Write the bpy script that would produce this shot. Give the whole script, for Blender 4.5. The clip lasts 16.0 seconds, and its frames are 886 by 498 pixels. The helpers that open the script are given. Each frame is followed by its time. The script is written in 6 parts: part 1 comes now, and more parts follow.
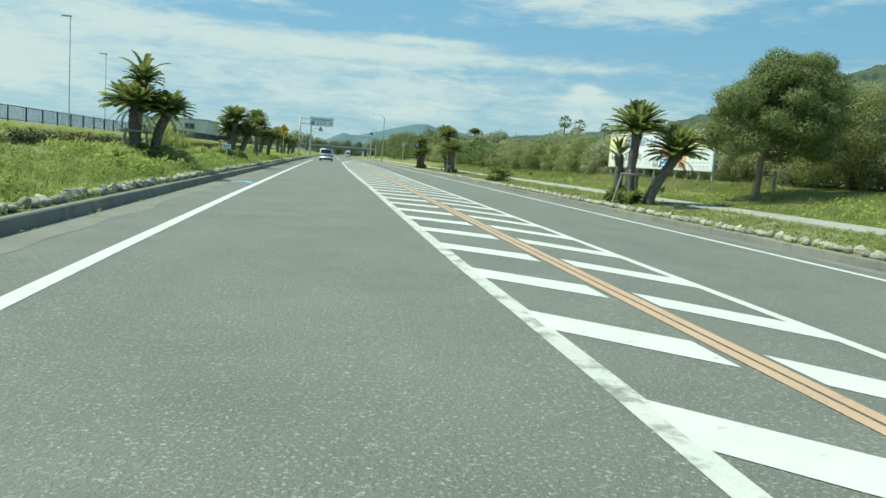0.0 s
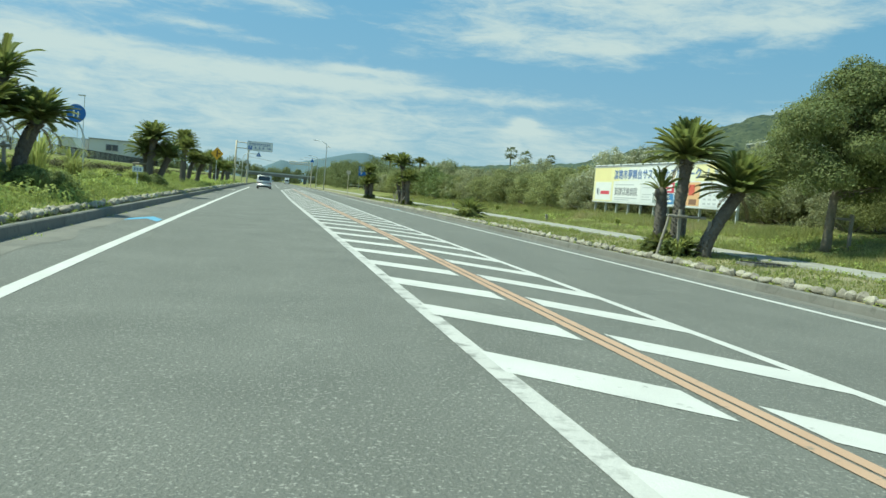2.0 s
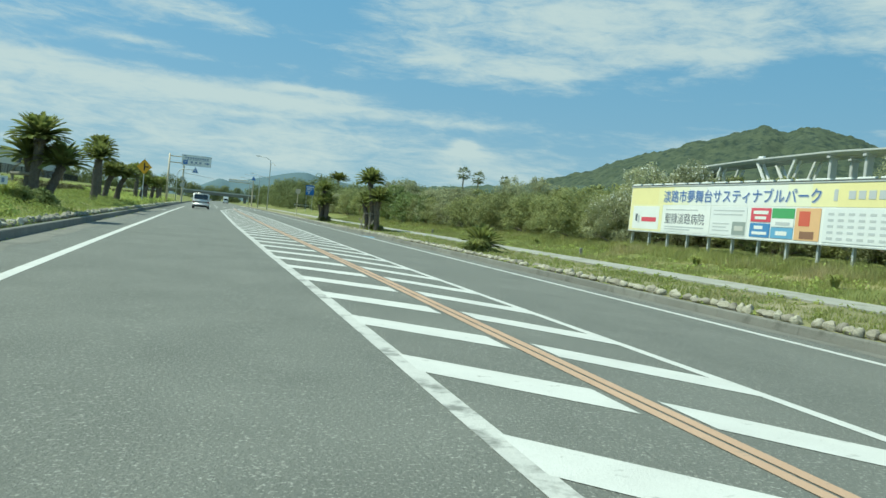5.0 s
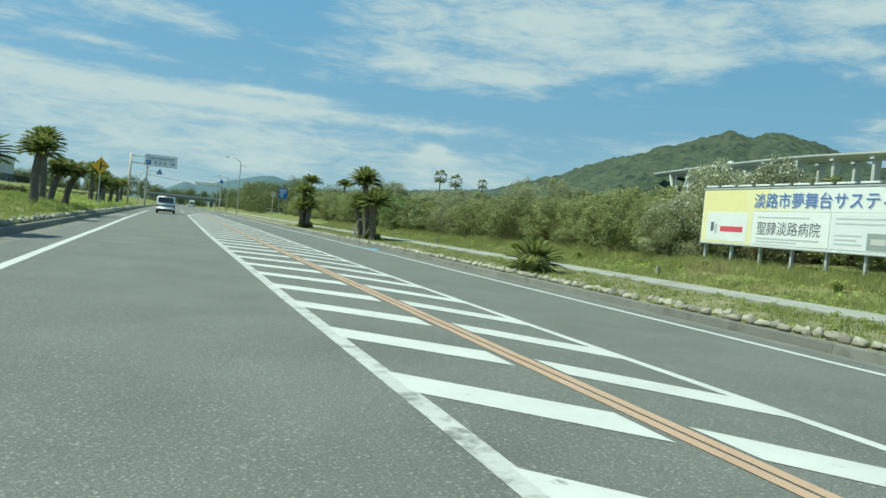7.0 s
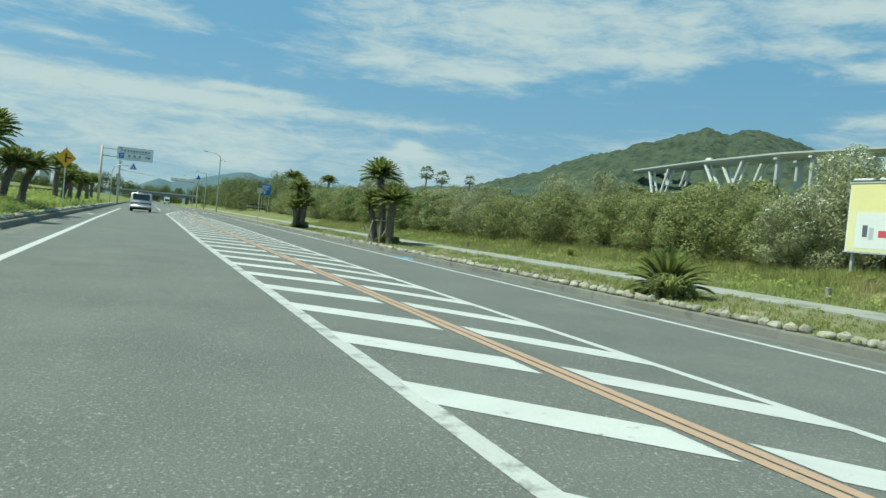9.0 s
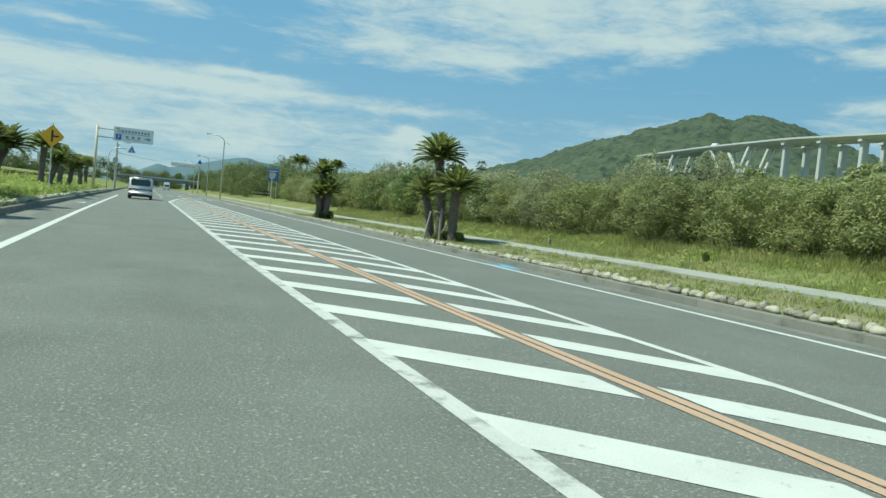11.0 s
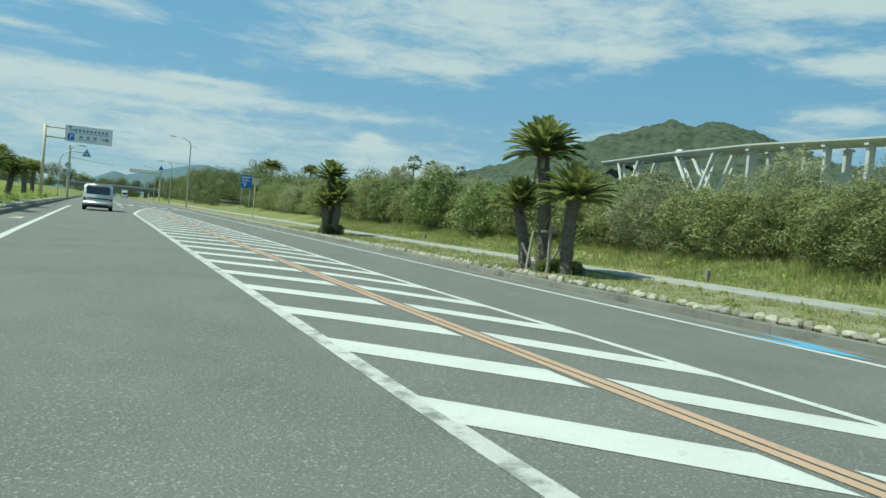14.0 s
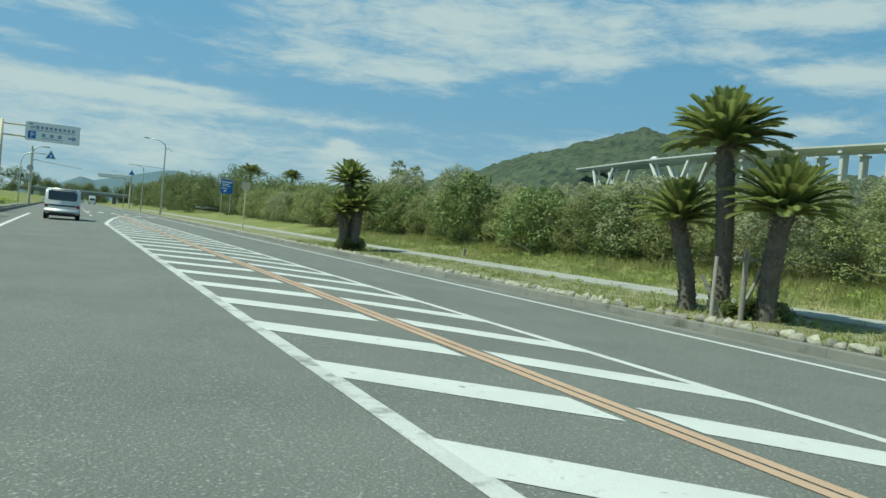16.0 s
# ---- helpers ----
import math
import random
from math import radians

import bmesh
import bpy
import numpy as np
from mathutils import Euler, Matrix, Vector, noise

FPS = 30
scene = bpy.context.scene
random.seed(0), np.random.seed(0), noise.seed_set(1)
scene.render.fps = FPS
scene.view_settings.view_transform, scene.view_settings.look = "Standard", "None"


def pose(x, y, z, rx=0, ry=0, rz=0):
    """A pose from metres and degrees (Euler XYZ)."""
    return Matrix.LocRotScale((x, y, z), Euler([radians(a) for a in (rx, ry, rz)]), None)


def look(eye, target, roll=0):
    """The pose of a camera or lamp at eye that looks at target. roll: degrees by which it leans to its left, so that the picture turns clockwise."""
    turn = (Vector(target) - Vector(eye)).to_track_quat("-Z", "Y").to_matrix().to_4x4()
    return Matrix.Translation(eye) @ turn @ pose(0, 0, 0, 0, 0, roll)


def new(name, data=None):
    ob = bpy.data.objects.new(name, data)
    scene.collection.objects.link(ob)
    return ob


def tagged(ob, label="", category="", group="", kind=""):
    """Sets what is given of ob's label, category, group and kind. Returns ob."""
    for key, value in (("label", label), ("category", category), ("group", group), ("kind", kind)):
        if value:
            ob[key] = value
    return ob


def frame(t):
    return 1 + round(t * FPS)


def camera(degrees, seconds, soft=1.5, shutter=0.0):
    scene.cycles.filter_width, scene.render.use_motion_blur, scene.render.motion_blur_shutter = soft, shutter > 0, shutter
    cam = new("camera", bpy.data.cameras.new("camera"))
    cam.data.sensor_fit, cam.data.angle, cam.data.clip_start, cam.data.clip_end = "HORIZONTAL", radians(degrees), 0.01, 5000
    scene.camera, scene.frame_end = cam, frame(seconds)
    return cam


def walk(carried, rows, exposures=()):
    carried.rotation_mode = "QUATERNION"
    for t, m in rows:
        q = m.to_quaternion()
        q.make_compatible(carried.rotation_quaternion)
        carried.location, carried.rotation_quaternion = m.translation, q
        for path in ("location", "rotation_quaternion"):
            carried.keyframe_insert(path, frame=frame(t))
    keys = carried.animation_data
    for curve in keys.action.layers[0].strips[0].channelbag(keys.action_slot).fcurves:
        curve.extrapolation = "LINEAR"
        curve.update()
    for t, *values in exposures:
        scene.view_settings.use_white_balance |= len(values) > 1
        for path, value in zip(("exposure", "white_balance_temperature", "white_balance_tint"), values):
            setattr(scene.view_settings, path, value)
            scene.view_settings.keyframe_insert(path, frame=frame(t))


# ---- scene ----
cam = camera(60.0, 16.0)
# seconds, eye x, y, z, then yaw, pitch and roll in degrees
PATH = [
    (0, -2.583, 0.000, 1.124, -8.45, -6.56, 4.11),
    (0.5, -2.606, 1.527, 1.114, -9.52, -5.92, 4.40),
    (1, -2.637, 3.664, 1.117, -10.77, -5.23, 4.71),
    (1.5, -2.675, 5.653, 1.117, -11.87, -4.54, 4.91),
    (2, -2.709, 7.559, 1.119, -12.86, -4.01, 5.06),
    (2.5, -2.728, 9.199, 1.116, -13.51, -3.69, 5.22),
    (3, -2.743, 10.985, 1.118, -14.37, -3.28, 5.33),
    (3.5, -2.752, 12.959, 1.111, -15.13, -2.89, 5.42),
    (4, -2.765, 14.809, 1.109, -15.86, -2.54, 5.51),
    (6.5, -2.810, 23.666, 1.112, -18.81, -1.65, 5.55),
    (7, -2.872, 25.612, 1.114, -19.44, -1.54, 5.58),
    (7.5, -2.939, 27.551, 1.112, -20.04, -1.46, 5.59),
    (8, -3.007, 29.403, 1.110, -20.53, -1.43, 5.62),
    (8.5, -3.064, 30.879, 1.109, -20.89, -1.45, 5.57),
    (9, -3.116, 32.853, 1.110, -21.19, -1.61, 5.51),
    (9.5, -3.161, 34.808, 1.112, -21.26, -1.83, 5.49),
    (10, -3.212, 36.845, 1.120, -21.24, -2.23, 5.49),
    (12.5, -3.275, 45.971, 1.097, -22.16, -2.77, 5.54),
    (13, -3.341, 47.453, 1.110, -22.77, -2.55, 5.44),
    (13.5, -3.404, 49.401, 1.114, -23.42, -2.20, 5.30),
    (14, -3.449, 51.304, 1.114, -24.11, -1.90, 5.24),
    (14.5, -3.467, 53.192, 1.112, -24.68, -1.67, 5.25),
    (15, -3.463, 54.801, 1.115, -25.23, -1.50, 5.25),
    (15.5, -3.439, 56.827, 1.113, -25.71, -1.31, 5.25),
    (16, -3.406, 58.897, 1.119, -26.13, -1.22, 5.29),
]
walk(cam, [(t, pose(x, y, z, 0, 0, yaw) @ pose(0, 0, 0, 90 + pitch) @ pose(0, 0, 0, 0, 0, roll)) for t, x, y, z, yaw, pitch, roll in PATH],
     [(t, stops, warm, -14) for t, stops, warm in ((0, 0.5, 6720), (2, 0.42, 6630), (4, 0.34, 6500), (6.5, 0.33, 6480), (8, 0.28, 6480), (10, 0.3, 6470), (12.5, 0.43, 6480), (14, 0.3, 6460), (16, 0.21, 6440))])

# ---- sun and sky ----
SUN_DIR = Vector((-0.50, 0.10, 0.86)).normalized()
SUN_EL = math.asin(SUN_DIR.z)
SUN_AZ = math.atan2(SUN_DIR.x, SUN_DIR.y)
sun_data = bpy.data.lights.new("sun", "SUN")
sun_data.energy, sun_data.angle, sun_data.color = 4.2, radians(0.53), (1.0, 0.95, 0.86)
sun = new("sun", sun_data)
sun.matrix_world = look(SUN_DIR * 100, (0, 0, 0))


def link(nt, a, ao, b, bi):
    nt.links.new(a.outputs[ao], b.inputs[bi])


def node(nt, kind, **values):
    n = nt.nodes.new(kind)
    for k, val in values.items():
        if k in n.inputs:
            n.inputs[k].default_value = val
    return n


def mathnode(nt, op, a, b=None, clamp=False):
    """A Math node; a and b are sockets or numbers. Returns its output socket."""
    n = nt.nodes.new("ShaderNodeMath")
    n.operation, n.use_clamp = op, clamp
    for i, s in enumerate((a, b)):
        if s is None:
            continue
        if isinstance(s, (int, float)):
            n.inputs[i].default_value = s
        else:
            nt.links.new(s, n.inputs[i])
    return n.outputs[0]


CLOUDS = (
    (-16, 0.14, 10, 0.02, 0.15), (-2, 0.132, 9, 0.014, 0.13), (10, 0.131, 8, 0.011, 0.14), (19, 0.126, 4, 0.007, 0.12),
    (-14, 0.1, 16, 0.022, 0.13), (0, 0.07, 26, 0.024, 0.14), (-24, 0.17, 8, 0.03, 0.09), (-27, 0.08, 10, 0.03, 0.12), (-5, 0.182, 2.5, 0.006, 0.15), (-1.5, 0.171, 2.5, 0.006, 0.17),
    (6, 0.149, 3, 0.005, 0.2), (4.4, 0.177, 1.2, 0.004, 0.12), (0, 0.225, 5, 0.02, 0.1), (22, 0.26, 9, 0.035, 0.15),
    (16, 0.215, 5, 0.022, 0.13), (23, 0.205, 6, 0.014, 0.13), (33, 0.235, 6, 0.014, 0.15), (30, 0.29, 12, 0.03, 0.12),
    (18, 0.099, 1.0, 0.009, 0.3), (18.6, 0.088, 2.2, 0.006, 0.16), (-6, 0.16, 7, 0.01, -0.12), (1, 0.19, 7, 0.02, -0.12), (5, 0.255, 4, 0.04, -0.2),
    (30, 0.16, 9, 0.02, -0.24), (14, 0.165, 5, 0.012, -0.18), (41.5, 0.215, 2.5, 0.02, -0.22), (38, 0.19, 5, 0.012, -0.1),
    (45, 0.25, 4, 0.012, 0.2), (52, 0.225, 5, 0.012, 0.18), (50, 0.295, 8, 0.02, 0.2), (51, 0.165, 3, 0.012, 0.24),
)


def make_world():
    w = bpy.data.worlds.new("sky")
    scene.world = w
    w.use_nodes = True
    nt = w.node_tree
    nt.nodes.clear()
    out = nt.nodes.new("ShaderNodeOutputWorld")
    bg = nt.nodes.new("ShaderNodeBackground")
    bg.inputs["Strength"].default_value = 0.12
    sky = nt.nodes.new("ShaderNodeTexSky")
    sky.sky_type, sky.sun_disc = "NISHITA", False
    sky.sun_elevation, sky.sun_rotation = SUN_EL, SUN_AZ
    sky.air_density, sky.dust_density, sky.ozone_density = 1.0, 0.3, 3.5
    tc = nt.nodes.new("ShaderNodeTexCoord")
    sep = nt.nodes.new("ShaderNodeSeparateXYZ")
    link(nt, tc, "Generated", sep, 0)
    # clear deep blue air well down towards the horizon, where haze takes over
    high = nt.nodes.new("ShaderNodeCombineXYZ")
    nt.links.new(sep.outputs[0], high.inputs[0])
    nt.links.new(sep.outputs[1], high.inputs[1])
    nt.links.new(mathnode(nt, "ADD", mathnode(nt, "ABSOLUTE", sep.outputs[2]), 0.4), high.inputs[2])
    unit = nt.nodes.new("ShaderNodeVectorMath")
    unit.operation = "NORMALIZE"
    link(nt, high, 0, unit, 0)
    link(nt, unit, 0, sky, "Vector")
    up = mathnode(nt, "MAXIMUM", sep.outputs[2], 0.0)
    bear = mathnode(nt, "MULTIPLY", mathnode(nt, "ARCTAN2", sep.outputs[0], sep.outputs[1]), 57.29578)
    flatlen = mathnode(nt, "SQRT", mathnode(nt, "MAXIMUM", mathnode(nt, "SUBTRACT", 1.0, mathnode(nt, "MULTIPLY", sep.outputs[2], sep.outputs[2])), 0.001))
    rise = mathnode(nt, "DIVIDE", sep.outputs[2], flatlen)
    comb = nt.nodes.new("ShaderNodeCombineXYZ")
    nt.links.new(mathnode(nt, "MULTIPLY", bear, 0.068), comb.inputs[0])
    nt.links.new(mathnode(nt, "MULTIPLY", mathnode(nt, "POWER", mathnode(nt, "MAXIMUM", rise, 0.0), 0.8), 13.0), comb.inputs[1])
    # long streaks of thin high cloud, broken by finer ripples
    mp = nt.nodes.new("ShaderNodeMapping")
    mp.inputs["Rotation"].default_value = (0, 0, radians(6))
    mp.inputs["Location"].default_value = (3.1, 1.7, 0.0)
    link(nt, comb, 0, mp, 0)
    n1 = node(nt, "ShaderNodeTexNoise", Scale=1.1, Detail=10.0, Roughness=0.6, Distortion=0.4)
    link(nt, mp, 0, n1, "Vector")
    n2 = node(nt, "ShaderNodeTexNoise", Scale=4.2, Detail=8.0, Roughness=0.62, Distortion=0.7)
    link(nt, mp, 0, n2, "Vector")
    n3 = node(nt, "ShaderNodeTexNoise", Scale=14.0, Detail=6.0, Roughness=0.65, Distortion=0.9)
    link(nt, mp, 0, n3, "Vector")
    cover = mathnode(nt, "ADD", mathnode(nt, "MULTIPLY", n1.outputs["Fac"], 0.55), mathnode(nt, "MULTIPLY", n2.outputs["Fac"], 0.34))
    cover = mathnode(nt, "ADD", cover, mathnode(nt, "MULTIPLY", n3.outputs["Fac"], 0.11))
    # cloud banks and clear gaps: bearing in degrees, slope, half widths, weight
    for b0, e0, wb, we, k in CLOUDS:
        p = mathnode(nt, "DIVIDE", mathnode(nt, "SUBTRACT", bear, b0), wb)
        q = mathnode(nt, "DIVIDE", mathnode(nt, "SUBTRACT", rise, e0), we)
        r2 = mathnode(nt, "ADD", mathnode(nt, "MULTIPLY", p, p), mathnode(nt, "MULTIPLY", q, q))
        g = mathnode(nt, "MULTIPLY", mathnode(nt, "POWER", 2.71828, mathnode(nt, "MULTIPLY", r2, -1.0)), k)
        cover = mathnode(nt, "ADD", cover, g)
    ramp = nt.nodes.new("ShaderNodeMapRange")
    ramp.interpolation_type = "SMOOTHSTEP"
    nt.links.new(cover, ramp.inputs["Value"])
    ramp.inputs["From Min"].default_value, ramp.inputs["From Max"].default_value = 0.445, 0.715
    # a hazier, whiter sky low down
    haze = mathnode(nt, "MULTIPLY", mathnode(nt, "POWER", mathnode(nt, "SUBTRACT", 1.0, up, True), 7.6), 0.82)
    col = sky.outputs[0]
    thin = node(nt, "ShaderNodeValue")
    thin.outputs[0].default_value = 0.55
    for fac, tone in ((thin.outputs[0], (1.15, 3.0, 5.0, 1)), (haze, (2.95, 3.6, 4.05, 1)), (mathnode(nt, "MULTIPLY", ramp.outputs[0], 0.87), (4.2, 4.5, 4.9, 1))):
        mix = nt.nodes.new("ShaderNodeMix")
        mix.data_type = "RGBA"
        nt.links.new(fac, mix.inputs["Factor"])
        nt.links.new(col, mix.inputs["A"])
        mix.inputs["B"].default_value = tone
        col = mix.outputs["Result"]
    nt.links.new(col, bg.inputs["Color"])
    link(nt, bg, 0, out, 0)


make_world()

# ---- materials ----


def mat(name, c1, c2, scale=3.0, rough=0.75, bump=0.15, fine=40.0, metal=0.0, rnd=0.0, spots=None, translucent=0.0, spec=0.5, world=True, island=False):
    """A surface whose colour wanders between c1 and c2 at two scales, with fine relief; rnd varies it from piece to piece."""
    m = bpy.data.materials.new(name)
    m.use_nodes = True
    nt = m.node_tree
    b = nt.nodes["Principled BSDF"]
    if world:
        src = nt.nodes.new("ShaderNodeNewGeometry").outputs["Position"]
    else:
        src = nt.nodes.new("ShaderNodeTexCoord").outputs["Object"]
    n1 = node(nt, "ShaderNodeTexNoise", Scale=scale, Detail=4.0, Roughness=0.6)
    nt.links.new(src, n1.inputs["Vector"])
    n2 = node(nt, "ShaderNodeTexNoise", Scale=fine, Detail=3.0, Roughness=0.7)
    nt.links.new(src, n2.inputs["Vector"])
    f = mathnode(nt, "ADD", mathnode(nt, "MULTIPLY", n1.outputs["Fac"], 1.3), mathnode(nt, "MULTIPLY", n2.outputs["Fac"], 0.9))
    f = mathnode(nt, "SUBTRACT", f, 0.6, True)
    mix = nt.nodes.new("ShaderNodeMix")
    mix.data_type = "RGBA"
    nt.links.new(f, mix.inputs["Factor"])
    mix.inputs["A"].default_value, mix.inputs["B"].default_value = (*c1, 1), (*c2, 1)
    col = mix.outputs["Result"]
    if spots:
        colour, sc, lo, hi = spots
        n3 = node(nt, "ShaderNodeTexNoise", Scale=sc, Detail=5.0, Roughness=0.65)
        nt.links.new(src, n3.inputs["Vector"])
        mr = nt.nodes.new("ShaderNodeMapRange")
        link(nt, n3, "Fac", mr, "Value")
        mr.inputs["From Min"].default_value, mr.inputs["From Max"].default_value = lo, hi
        mx = nt.nodes.new("ShaderNodeMix")
        mx.data_type = "RGBA"
        nt.links.new(mr.outputs[0], mx.inputs["Factor"])
        nt.links.new(col, mx.inputs["A"])
        mx.inputs["B"].default_value = (*colour, 1)
        col = mx.outputs["Result"]
    if rnd:
        if island:
            r = nt.nodes.new("ShaderNodeNewGeometry").outputs["Random Per Island"]
        else:
            r = nt.nodes.new("ShaderNodeObjectInfo").outputs["Random"]
        val = mathnode(nt, "ADD", mathnode(nt, "MULTIPLY", r, 2 * rnd), 1 - rnd)
        if island:
            whole = nt.nodes.new("ShaderNodeObjectInfo").outputs["Random"]
            val = mathnode(nt, "MULTIPLY", val, mathnode(nt, "ADD", mathnode(nt, "MULTIPLY", whole, 0.36), 0.82))
        h = nt.nodes.new("ShaderNodeHueSaturation")
        nt.links.new(col, h.inputs["Color"])
        nt.links.new(val, h.inputs["Value"])
        hue = mathnode(nt, "ADD", mathnode(nt, "MULTIPLY", r, rnd * 0.06), 0.5 - rnd * 0.03)
        nt.links.new(hue, h.inputs["Hue"])
        col = h.outputs["Color"]
    nt.links.new(col, b.inputs["Base Color"])
    b.inputs["Roughness"].default_value, b.inputs["Metallic"].default_value = rough, metal
    b.inputs["Specular IOR Level"].default_value = spec
    if bump:
        bp = node(nt, "ShaderNodeBump", Strength=bump, Distance=0.02)
        link(nt, n2, "Fac", bp, "Height")
        link(nt, bp, 0, b, "Normal")
    if translucent:
        tr = nt.nodes.new("ShaderNodeBsdfTranslucent")
        nt.links.new(col, tr.inputs["Color"])
        ms = nt.nodes.new("ShaderNodeMixShader")
        ms.inputs[0].default_value = translucent
        link(nt, b, 0, ms, 1)
        link(nt, tr, 0, ms, 2)
        nt.links.new(ms.outputs[0], nt.nodes["Material Output"].inputs["Surface"])
    return m


